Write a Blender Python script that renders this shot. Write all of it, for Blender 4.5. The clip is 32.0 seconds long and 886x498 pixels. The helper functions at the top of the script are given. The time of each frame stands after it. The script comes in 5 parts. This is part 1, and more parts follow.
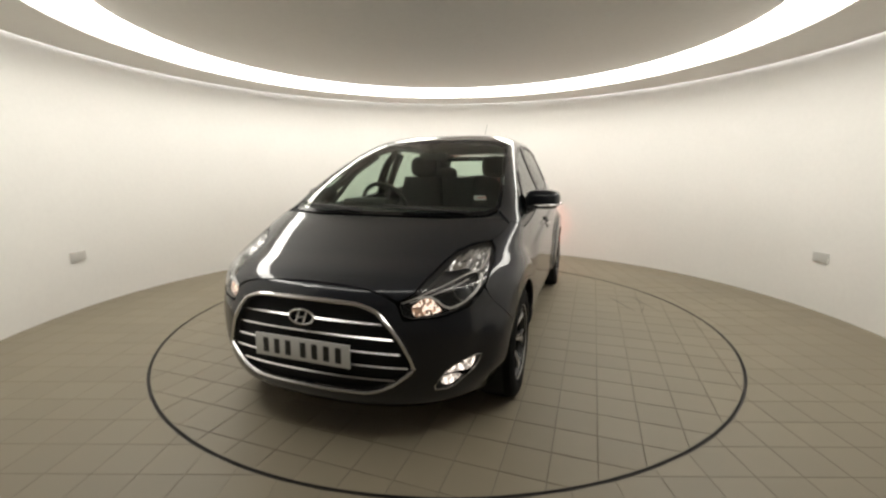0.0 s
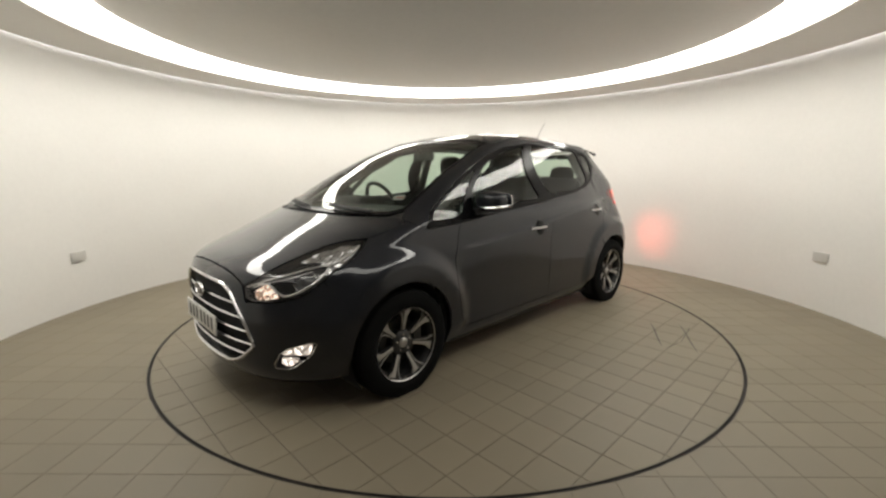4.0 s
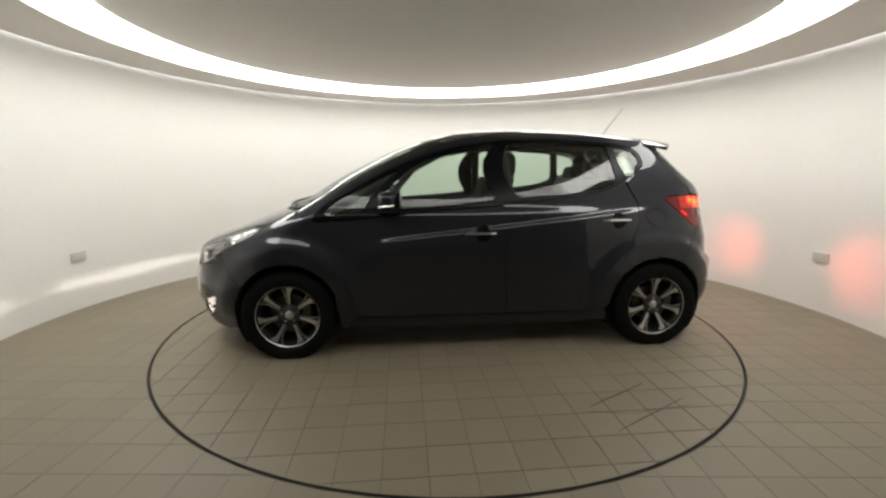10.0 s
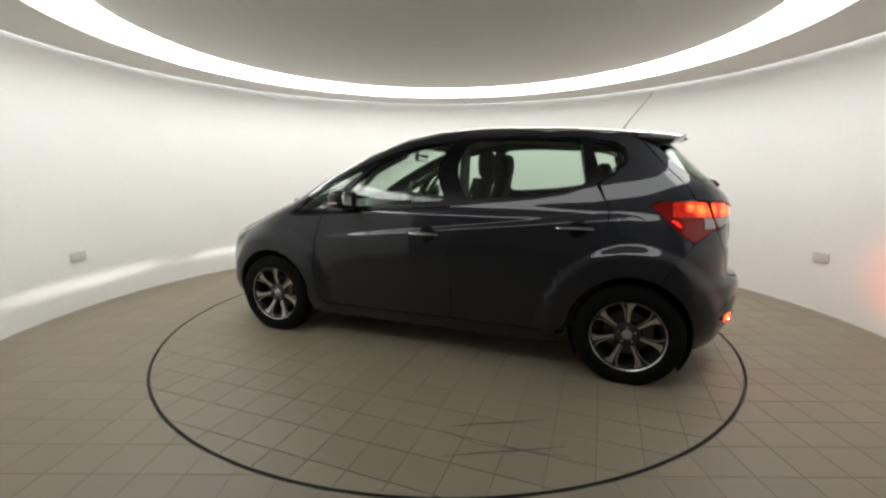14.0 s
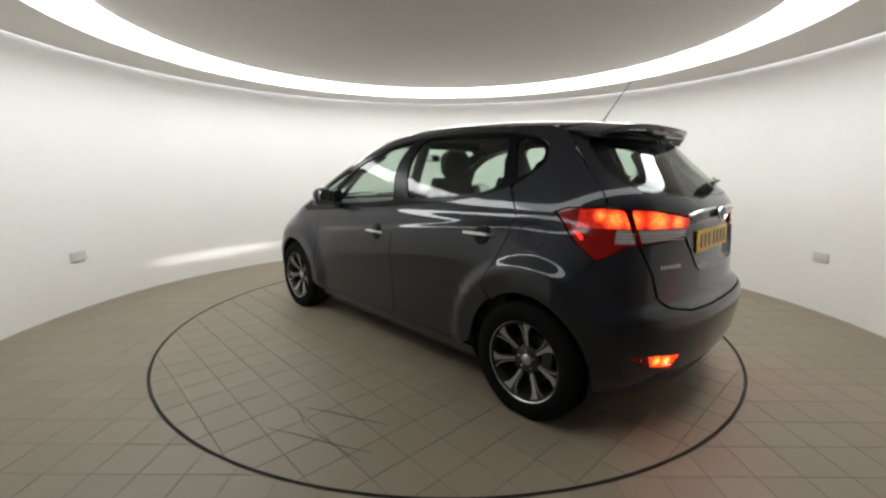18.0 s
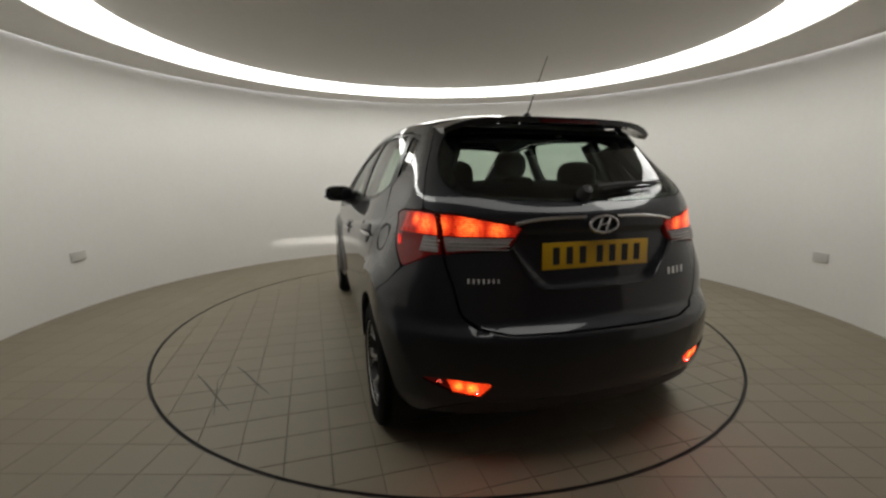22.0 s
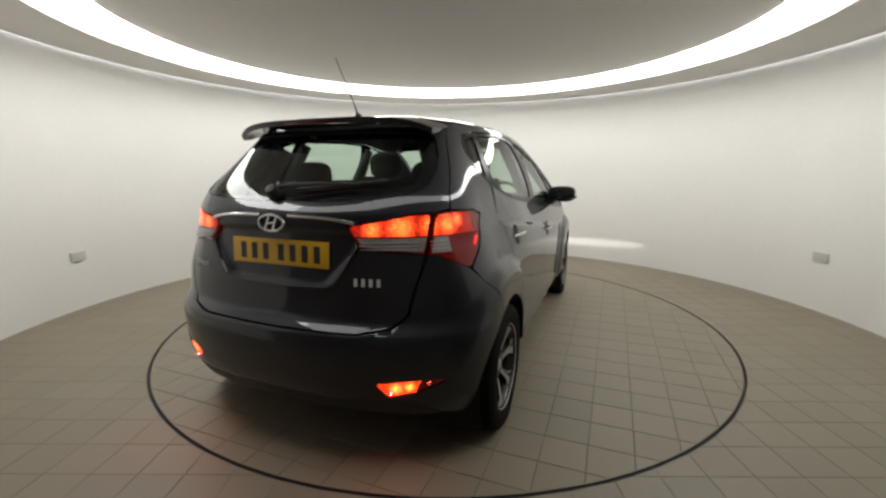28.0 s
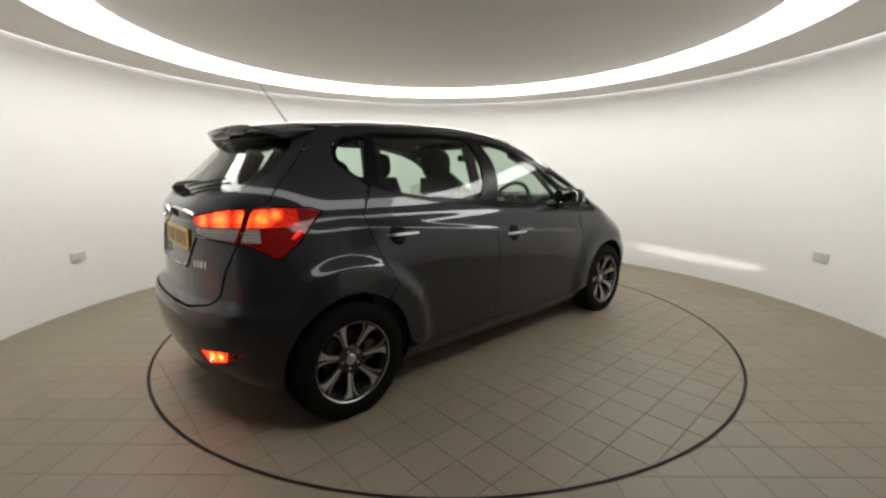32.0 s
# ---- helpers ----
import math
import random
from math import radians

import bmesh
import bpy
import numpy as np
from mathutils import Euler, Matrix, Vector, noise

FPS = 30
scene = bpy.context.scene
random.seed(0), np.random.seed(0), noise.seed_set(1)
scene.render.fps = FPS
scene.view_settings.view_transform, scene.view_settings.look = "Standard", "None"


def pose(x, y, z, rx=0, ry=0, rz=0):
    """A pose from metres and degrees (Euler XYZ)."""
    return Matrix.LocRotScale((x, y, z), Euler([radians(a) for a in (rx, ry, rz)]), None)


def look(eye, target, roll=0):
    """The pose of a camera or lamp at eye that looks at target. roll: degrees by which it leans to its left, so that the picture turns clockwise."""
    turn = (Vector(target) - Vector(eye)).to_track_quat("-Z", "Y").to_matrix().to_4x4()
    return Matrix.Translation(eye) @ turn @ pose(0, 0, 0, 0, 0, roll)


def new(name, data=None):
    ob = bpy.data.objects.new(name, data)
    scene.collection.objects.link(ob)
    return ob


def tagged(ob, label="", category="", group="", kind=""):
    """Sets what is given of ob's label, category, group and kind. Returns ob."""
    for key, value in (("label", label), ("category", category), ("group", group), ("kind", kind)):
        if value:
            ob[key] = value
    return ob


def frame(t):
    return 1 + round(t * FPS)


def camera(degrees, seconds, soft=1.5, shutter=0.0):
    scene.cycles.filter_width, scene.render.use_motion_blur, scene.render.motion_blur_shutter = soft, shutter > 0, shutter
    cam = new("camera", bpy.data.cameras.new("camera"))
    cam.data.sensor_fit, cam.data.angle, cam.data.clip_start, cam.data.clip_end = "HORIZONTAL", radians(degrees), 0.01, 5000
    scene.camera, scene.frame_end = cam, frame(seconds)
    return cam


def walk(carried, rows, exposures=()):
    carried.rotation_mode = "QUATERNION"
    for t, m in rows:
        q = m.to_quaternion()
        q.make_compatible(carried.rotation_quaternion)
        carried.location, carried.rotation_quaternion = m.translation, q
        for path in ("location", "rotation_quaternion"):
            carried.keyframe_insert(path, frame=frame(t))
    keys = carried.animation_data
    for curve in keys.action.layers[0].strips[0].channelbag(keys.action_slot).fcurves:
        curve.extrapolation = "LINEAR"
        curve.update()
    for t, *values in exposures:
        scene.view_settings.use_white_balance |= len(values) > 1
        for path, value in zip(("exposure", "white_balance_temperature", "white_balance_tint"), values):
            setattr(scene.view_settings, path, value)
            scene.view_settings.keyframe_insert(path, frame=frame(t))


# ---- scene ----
SECONDS = 32.0
cam = camera(92.69, SECONDS, soft=2.5, shutter=0.0)
EYE = (0.0, -3.682, 1.25)
AIM = (-0.0066, -2.6975, 1.0746)
walk(cam, [(0.0, look(EYE, AIM)), (32.0, look(EYE, AIM))],
     exposures=[(0.0, .06, 6560, 10), (3.0, .02, 6560, 10), (8.0, .0, 6450, 10), (12.0, .0, 6250, 10), (17.0, .0, 6050, 10), (18.2, .0, 6050, 10),
                (18.7, -.2, 6120, 10), (19.0, -.5, 6180, 10), (19.3, -.6, 6220, 10), (19.8, -.68, 6250, 10), (20.2, -.74, 6280, 10), (22.0, -.78, 6320, 10), (24.2, -.86, 6280, 10),
                (24.5, -.55, 6250, 10), (24.8, -.35, 6230, 10), (25.0, -.22, 6220, 10), (25.5, -.12, 6200, 10), (27.5, -.2, 6200, 10), (30.0, -.2, 6230, 10),
                (31.0, -.1, 6220, 10), (32.0, .0, 6200, 10)])

# the turntable's turn, and the car's stand on it
TURN_START, TURN_RATE = -108.98, -6.516
CAR_AXIS = Vector((0.1508, 0.0239, 0.0))
ROOM = (0.0, -0.12)
ROOM_R, RING_R, SOFFIT_Z = 3.43, 2.231, 2.335

# ---- light: one dim grey surround outside the room; the ring lamp is a mesh below ----
world = bpy.data.worlds.new("studio_surround")
world.use_nodes = True
world.node_tree.nodes["Background"].inputs[0].default_value = (0.5, 0.48, 0.45, 1)
world.node_tree.nodes["Background"].inputs[1].default_value = 0.02
scene.world = world
RING_LIGHT = 10.2


# ---- materials ----
def material(name):
    m = bpy.data.materials.new(name)
    m.use_nodes = True
    nt = m.node_tree
    return m, nt, nt.nodes["Principled BSDF"]


def plain(name, colour, rough=.5, metal=0.0, coat=0.0, grain=0.0, scale=60.0, bump=0.0, specular=.5):
    """A painted, moulded or metal surface with a little grain in colour and relief."""
    m, nt, p = material(name)
    p.inputs["Base Color"].default_value = (*colour, 1)
    p.inputs["Roughness"].default_value = rough
    p.inputs["Metallic"].default_value = metal
    p.inputs["Coat Weight"].default_value = coat
    p.inputs["Coat Roughness"].default_value = .03
    p.inputs["Specular IOR Level"].default_value = specular
    if grain or bump:
        co = nt.nodes.new("ShaderNodeTexCoord")
        n = nt.nodes.new("ShaderNodeTexNoise")
        n.inputs["Scale"].default_value, n.inputs["Detail"].default_value = scale, 5
        nt.links.new(co.outputs["Object"], n.inputs["Vector"])
        if grain:
            big = nt.nodes.new("ShaderNodeTexNoise")
            big.inputs["Scale"].default_value, big.inputs["Detail"].default_value = scale * .06, 3
            nt.links.new(co.outputs["Object"], big.inputs["Vector"])
            add = nt.nodes.new("ShaderNodeMath")
            add.operation = "ADD"
            nt.links.new(n.outputs["Fac"], add.inputs[0])
            nt.links.new(big.outputs["Fac"], add.inputs[1])
            ramp = nt.nodes.new("ShaderNodeMapRange")
            ramp.inputs[1].default_value, ramp.inputs[2].default_value = .6, 1.4
            ramp.inputs[3].default_value, ramp.inputs[4].default_value = 1 - grain, 1 + grain
            nt.links.new(add.outputs[0], ramp.inputs[0])
            mul = nt.nodes.new("ShaderNodeMix")
            mul.data_type, mul.blend_type = "RGBA", "MULTIPLY"
            mul.inputs[0].default_value = 1
            mul.inputs[6].default_value = (*colour, 1)
            nt.links.new(ramp.outputs[0], mul.inputs[7])
            nt.links.new(mul.outputs[2], p.inputs["Base Color"])
        if bump:
            b = nt.nodes.new("ShaderNodeBump")
            b.inputs["Strength"].default_value, b.inputs["Distance"].default_value = bump, .002
            nt.links.new(n.outputs["Fac"], b.inputs["Height"])
            nt.links.new(b.outputs[0], p.inputs["Normal"])
    return m


def glass(name, tint, ior=1.5):
    """Thin pane: tinted see-through with a clear reflection that grows towards the edge of view."""
    m, nt, p = material(name)
    nt.nodes.remove(p)
    out = nt.nodes["Material Output"]
    tr, gl, fr, mix = (nt.nodes.new(k) for k in ("ShaderNodeBsdfTransparent", "ShaderNodeBsdfGlossy", "ShaderNodeLayerWeight", "ShaderNodeMixShader"))
    fr.inputs["Blend"].default_value = .5
    five, gloss = nt.nodes.new("ShaderNodeMath"), nt.nodes.new("ShaderNodeMath")
    five.operation, gloss.operation = "POWER", "MULTIPLY_ADD"
    five.inputs[1].default_value = 4.5
    gloss.inputs[1].default_value, gloss.inputs[2].default_value = .85, ((ior - 1) / (ior + 1)) ** 2 * 1.35
    tr.inputs[0].default_value = (*tint, 1)
    gl.inputs["Roughness"].default_value = .01
    nt.links.new(fr.outputs["Facing"], five.inputs[0])
    nt.links.new(five.outputs[0], gloss.inputs[0])
    nt.links.new(gloss.outputs[0], mix.inputs[0])
    nt.links.new(tr.outputs[0], mix.inputs[1])
    nt.links.new(gl.outputs[0], mix.inputs[2])
    nt.links.new(mix.outputs[0], out.inputs["Surface"])
    return m


def glowing(name, colour, strength, base=(.5, .5, .5), rough=.2, spots=0.0, scale=40.0, hot=None, cells=False):
    """A lit lamp's face; spots: how much brighter its facets shine than the rest."""
    m, nt, p = material(name)
    p.inputs["Base Color"].default_value = (*base, 1)
    p.inputs["Roughness"].default_value = rough
    p.inputs["Emission Color"].default_value = (*colour, 1)
    p.inputs["Emission Strength"].default_value = strength
    if spots:
        co = nt.nodes.new("ShaderNodeTexCoord")
        if cells:
            c, v = nt.nodes.new("ShaderNodeTexVoronoi"), nt.nodes.new("ShaderNodeSeparateColor")
            c.inputs["Scale"].default_value = scale
            nt.links.new(co.outputs["Object"], c.inputs["Vector"])
            nt.links.new(c.outputs["Color"], v.inputs[0])
            value = v.outputs[0]
        else:
            v = nt.nodes.new("ShaderNodeTexNoise")
            v.inputs["Scale"].default_value, v.inputs["Detail"].default_value = scale, 2
            nt.links.new(co.outputs["Object"], v.inputs["Vector"])
            value = v.outputs["Fac"]
        r = nt.nodes.new("ShaderNodeMapRange")
        r.inputs[1].default_value, r.inputs[2].default_value = .42, .68
        r.inputs[3].default_value, r.inputs[4].default_value = strength * (1 - spots), strength * (1 + 2.5 * spots)
        nt.links.new(value, r.inputs[0])
        nt.links.new(r.outputs[0], p.inputs["Emission Strength"])
        if hot:
            f, mx = nt.nodes.new("ShaderNodeMapRange"), nt.nodes.new("ShaderNodeMix")
            f.inputs[1].default_value, f.inputs[2].default_value = .46, .70
            mx.data_type = "RGBA"
            mx.inputs[6].default_value, mx.inputs[7].default_value = (*colour, 1), (*hot, 1)
            nt.links.new(value, f.inputs[0])
            nt.links.new(f.outputs[0], mx.inputs[0])
            nt.links.new(mx.outputs[2], p.inputs["Emission Color"])
    return m


def lit_lens(name, base, glow, hot, low, high, bulbs, ribs=700.0):
    """A ribbed coloured lens with bulbs behind it: brightest near a bulb, dim far from it; bulbs are (x, |y|, z, reach)."""
    m, nt, p = material(name)
    p.inputs["Base Color"].default_value = (*base, 1)
    p.inputs["Roughness"].default_value = .12
    co, sep, mir, com = (nt.nodes.new(k) for k in ("ShaderNodeTexCoord", "ShaderNodeSeparateXYZ", "ShaderNodeMath", "ShaderNodeCombineXYZ"))
    mir.operation = "ABSOLUTE"
    nt.links.new(co.outputs["Object"], sep.inputs[0])
    nt.links.new(sep.outputs[1], mir.inputs[0])
    nt.links.new(sep.outputs[0], com.inputs[0])
    nt.links.new(mir.outputs[0], com.inputs[1])
    nt.links.new(sep.outputs[2], com.inputs[2])
    total = None
    for x, y, z, reach in bulbs:
        d, r = nt.nodes.new("ShaderNodeVectorMath"), nt.nodes.new("ShaderNodeMapRange")
        d.operation = "DISTANCE"
        d.inputs[1].default_value = (x, y, z)
        nt.links.new(com.outputs[0], d.inputs[0])
        nt.links.new(d.outputs["Value"], r.inputs[0])
        r.interpolation_type = "SMOOTHERSTEP"
        r.inputs[1].default_value, r.inputs[2].default_value, r.inputs[3].default_value, r.inputs[4].default_value = 0.0, reach, 1.0, 0.0
        if total is None:
            total = r.outputs[0]
        else:
            a = nt.nodes.new("ShaderNodeMath")
            a.operation = "MAXIMUM"
            nt.links.new(total, a.inputs[0])
            nt.links.new(r.outputs[0], a.inputs[1])
            total = a.outputs[0]
    # ribs: fine level lines broken by cells
    wave, cell, rib = nt.nodes.new("ShaderNodeMath"), nt.nodes.new("ShaderNodeTexNoise"), nt.nodes.new("ShaderNodeMath")
    wave.operation, rib.operation = "SINE", "MULTIPLY_ADD"
    k = nt.nodes.new("ShaderNodeMath")
    k.operation = "MULTIPLY"
    k.inputs[1].default_value = ribs
    nt.links.new(sep.outputs[2], k.inputs[0])
    nt.links.new(k.outputs[0], wave.inputs[0])
    cell.inputs["Scale"].default_value, cell.inputs["Detail"].default_value = 75, 3
    nt.links.new(co.outputs["Object"], cell.inputs["Vector"])
    rib.inputs[1].default_value = .20
    nt.links.new(wave.outputs[0], rib.inputs[0])
    nt.links.new(cell.outputs["Fac"], rib.inputs[2])
    shape = nt.nodes.new("ShaderNodeMapRange")
    shape.inputs[1].default_value, shape.inputs[2].default_value, shape.inputs[3].default_value, shape.inputs[4].default_value = .3, .7, .35, 1.7
    nt.links.new(rib.outputs[0], shape.inputs[0])
    power, amount = nt.nodes.new("ShaderNodeMapRange"), nt.nodes.new("ShaderNodeMath")
    power.inputs[3].default_value, power.inputs[4].default_value = low, high
    square = nt.nodes.new("ShaderNodeMath")
    square.operation = "POWER"
    square.inputs[1].default_value = 3.0
    nt.links.new(total, square.inputs[0])
    nt.links.new(square.outputs[0], power.inputs[0])
    amount.operation = "MULTIPLY"
    nt.links.new(power.outputs[0], amount.inputs[0])
    nt.links.new(shape.outputs[0], amount.inputs[1])
    nt.links.new(amount.outputs[0], p.inputs["Emission Strength"])
    mx = nt.nodes.new("ShaderNodeMix")
    mx.data_type = "RGBA"
    mx.inputs[6].default_value, mx.inputs[7].default_value = (*glow, 1), (*hot, 1)
    nt.links.new(square.outputs[0], mx.inputs[0])
    nt.links.new(mx.outputs[2], p.inputs["Emission Color"])
    return m


def tile_material(name, colour):
    """Matt porcelain: each piece a shade of its own, cloudy with fine speckle and faint scuffs."""
    m, nt, p = material(name)
    co = nt.nodes.new("ShaderNodeTexCoord")
    info = nt.nodes.new("ShaderNodeObjectInfo")
    geo = nt.nodes.new("ShaderNodeNewGeometry")
    cloud, speck = nt.nodes.new("ShaderNodeTexNoise"), nt.nodes.new("ShaderNodeTexNoise")
    cloud.inputs["Scale"].default_value, cloud.inputs["Detail"].default_value = 1.7, 4
    speck.inputs["Scale"].default_value, speck.inputs["Detail"].default_value = 160, 3
    for n in (cloud, speck):
        nt.links.new(geo.outputs["Position"] if n is speck else co.outputs["Object"], n.inputs["Vector"])
    total = None
    for src, amount in ((info.outputs["Random"], .09), (geo.outputs["Random Per Island"], .09), (cloud.outputs["Fac"], .22), (speck.outputs["Fac"], .12)):
        k = nt.nodes.new("ShaderNodeMath")
        k.operation = "MULTIPLY_ADD"
        k.inputs[1].default_value = amount
        k.inputs[2].default_value = 1 - amount / 2 if total is None else 0
        nt.links.new(src, k.inputs[0])
        if total is not None:
            k.inputs[2].default_value = -amount / 2
            a = nt.nodes.new("ShaderNodeMath")
            a.operation = "ADD"
            nt.links.new(total, a.inputs[0])
            nt.links.new(k.outputs[0], a.inputs[1])
            total = a.outputs[0]
        else:
            total = k.outputs[0]
    mul = nt.nodes.new("ShaderNodeMix")
    mul.data_type, mul.blend_type = "RGBA", "MULTIPLY"
    mul.inputs[0].default_value = 1
    mul.inputs[6].default_value = (*colour, 1)
    nt.links.new(total, mul.inputs[7])
    nt.links.new(mul.outputs[2], p.inputs["Base Color"])
    rr = nt.nodes.new("ShaderNodeMapRange")
    rr.inputs[3].default_value, rr.inputs[4].default_value = .42, .62
    nt.links.new(cloud.outputs["Fac"], rr.inputs[0])
    nt.links.new(rr.outputs[0], p.inputs["Roughness"])
    b = nt.nodes.new("ShaderNodeBump")
    b.inputs["Strength"].default_value, b.inputs["Distance"].default_value = .15, .001
    nt.links.new(speck.outputs["Fac"], b.inputs["Height"])
    nt.links.new(b.outputs[0], p.inputs["Normal"])
    return m


def paint_material():
    """Dark grey metallic car paint: fine flakes under a clear coat."""
    m, nt, p = material("grey_metallic_paint")
    co = nt.nodes.new("ShaderNodeTexCoord")
    v = nt.nodes.new("ShaderNodeTexVoronoi")
    v.inputs["Scale"].default_value = 900
    nt.links.new(co.outputs["Object"], v.inputs["Vector"])
    ramp = nt.nodes.new("ShaderNodeMix")
    ramp.data_type = "RGBA"
    ramp.inputs[6].default_value, ramp.inputs[7].default_value = (.0102, .0112, .0142, 1), (.0238, .026, .0326, 1)
    nt.links.new(v.outputs["Color"], ramp.inputs[0])
    nt.links.new(ramp.outputs[2], p.inputs["Base Color"])
    p.inputs["Metallic"].default_value = .6
    p.inputs["Roughness"].default_value = .50
    p.inputs["Specular IOR Level"].default_value = .06
    p.inputs["Coat IOR"].default_value = 1.46
    p.inputs["Coat Weight"].default_value = 1
    p.inputs["Coat Roughness"].default_value = .025
    return m


WALL = plain("white_wall_paint", (.84, .825, .795), .6, grain=.025, scale=25, bump=.06)
CEILING = plain("white_ceiling_paint", (.79, .765, .728), .75, grain=.03, scale=18, bump=.05)
TRIM = plain("satin_white_trim", (.82, .81, .79), .22, grain=.01)
TILE = tile_material("beige_porcelain", (.206, .175, .123))
GROUT = plain("grey_brown_grout", (.115, .097, .069), .85, grain=.15, scale=90, bump=.3)
GROUT_LIGHT = plain("beige_grout", (.180, .153, .110), .85, grain=.15, scale=90, bump=.3)
RING_EDGE = plain("dark_ring_edge", (.035, .031, .027), .6, metal=.1, grain=.2, scale=40)
LAMP_RING = glowing("ring_light_diffuser", (1.0, .976, .902), RING_LIGHT, base=(.8, .8, .8), rough=.6)
LAMP_RING_DIM = glowing("dimmed_ring_light_diffuser", (1.0, .976, .902), RING_LIGHT * .4, base=(.8, .8, .8), rough=.6)
SHUTTER = plain("pale_grey_shutter", (.38, .37, .35), .55, grain=.1, scale=30)
SOCKET = plain("white_moulded_plastic", (.58, .57, .54), .35, grain=.02)
PAINT = paint_material()
BLACK_GLOSS = plain("black_gloss_trim", (.005, .005, .006), .22, grain=.1, scale=80, specular=.12)
BLACK_PLASTIC = plain("black_textured_plastic", (.013, .013, .0135), .55, grain=.12, scale=200, bump=.25)
UNDER = plain("black_underbody", (.006, .006, .006), .95, grain=.2, scale=50, bump=.2)
RUBBER = plain("tyre_rubber", (.006, .006, .006), .85, grain=.15, scale=120, bump=.3, specular=.08)
CHROME = plain("chrome", (.74, .74, .75), .19, metal=1.0, grain=.02, scale=30)
MACHINED = plain("machined_alloy", (.56, .555, .55), .30, metal=1.0, grain=.06, scale=150)
DARK_ALLOY = plain("dark_painted_alloy", (.012, .012, .013), .4, coat=.25, grain=.1, scale=60)
STEEL = plain("brake_steel", (.07, .069, .067), .42, metal=1.0, grain=.15, scale=90)
FABRIC = plain("charcoal_seat_fabric", (.007, .007, .0075), .9, grain=.25, scale=350, bump=.4)
DASH = plain("dark_dashboard_plastic", (.014, .014, .015), .6, grain=.1, scale=300, bump=.3)
LINER = plain("grey_headliner", (.07, .068, .063), .9, grain=.1, scale=300, bump=.2)
WINDOW = glass("green_tinted_glass", (.74, .84, .77))
CLEAR = glass("clear_lamp_cover", (.93, .93, .93))
MIRROR = plain("mirror_glass", (.82, .83, .83), .02, metal=1.0)
PLATE_WHITE = plain("white_plate", (.62, .62, .60), .3, grain=.02)
PLATE_YELLOW = plain("yellow_plate", (.62, .36, .012), .3, grain=.03)
BAR_BLACK = plain("black_plate_bars", (.012, .012, .012), .4)
RED_LENS = glowing("red_lamp_lens", (1.0, .035, .02), .035, base=(.12, .003, .003), rough=.09)
RED_DARK = plain("unlit_red_lens", (.05, .002, .002), .15, grain=.2, scale=90)
REVERSE = plain("clear_ribbed_lens", (.26, .24, .235), .2, grain=.45, scale=110, bump=.5)
LAMP_CHROME = plain("lamp_reflector", (.60, .60, .61), .24, metal=1.0, grain=.45, scale=45)
LAMP_GREY = plain("grey_lamp_bezel", (.055, .055, .057), .3, metal=.2, grain=.3, scale=50)
SIDE_LIT = glowing("lit_side_lamp_bulb", (1.0, .52, .26), .42, base=(.5, .33, .25), spots=.9, scale=95, hot=(1.0, .85, .7), cells=True)
FRONT_FOG_LIT = glowing("lit_front_fog_lamp", (1.0, .86, .74), .62, base=(.6, .6, .6), spots=.75, scale=75, cells=True)
STICKER = plain("pale_sticker", (.45, .43, .44), .5)
STICKER_BLUE = plain("grey_blue_sticker", (.34, .36, .42), .5)
STICKER_RED = plain("red_sticker_bar", (.40, .10, .10), .5)
# added emitters for the fog lamps' wall streak, wall spots and floor tint
FRONT_BEAM = glowing("front_fog_beam", (1.0, .93, .84), 54000.0)
REAR_BEAM = glowing("rear_fog_beam", (1.0, .10, .06), 44000.0)
FLOOR_BEAM = glowing("added_red_floor_glow", (1.0, .004, .004), 2200.0, base=(.2, .0, .0))
BAFFLE = plain("black_baffle", (.004, .004, .004), 1.0, specular=0.0)
STRIP_GLOW = glowing("light_strip_glow", (.97, .98, 1.0), 4.5, base=(.8, .8, .8))
GAP_DARK = plain("dark_scuff", (.07, .06, .05), .7, grain=.3, scale=60)
CONCRETE = plain("pale_recess_wall", (.40, .39, .37), .8, grain=.1, scale=10)


# ---- mesh helpers ----
def mesh_from(name, verts, faces, mat, smooth_faces=True):
    me = bpy.data.meshes.new(name)
    me.from_pydata([tuple(v) for v in verts], [], [tuple(f) for f in faces])
    me.materials.append(mat)
    if smooth_faces:
        me.polygons.foreach_set("use_smooth", [True] * len(me.polygons))
    me.update()
    return me


def part(name, bm, mat, parent=None, label="", smooth_angle=35):
    """Link a bmesh as one mesh object under a thing or a part."""
    me = bpy.data.meshes.new(name)
    bmesh.ops.recalc_face_normals(bm, faces=bm.faces)
    bm.to_mesh(me)
    bm.free()
    me.materials.append(mat)
    if smooth_angle:
        me.polygons.foreach_set("use_smooth", [True] * len(me.polygons))
        me.set_sharp_from_angle(angle=radians(smooth_angle))
    ob = new(name, me)
    ob.parent = parent
    return tagged(ob, label)


def box(bm, centre, size, m=None, bevel=0.0, segments=2):
    r = bmesh.ops.create_cube(bm, size=1)["verts"]
    bmesh.ops.scale(bm, vec=size, verts=r)
    if bevel:
        edges = list({e for v in r for e in v.link_edges})
        made = bmesh.ops.bevel(bm, geom=edges, offset=bevel, segments=segments, affect="EDGES", profile=.6)
        r = list({v for f in made["faces"] for v in f.verts} | {v for v in r if v.is_valid})
    if m is not None:
        bmesh.ops.transform(bm, matrix=m, verts=r)
    bmesh.ops.translate(bm, vec=centre, verts=r)
    return r


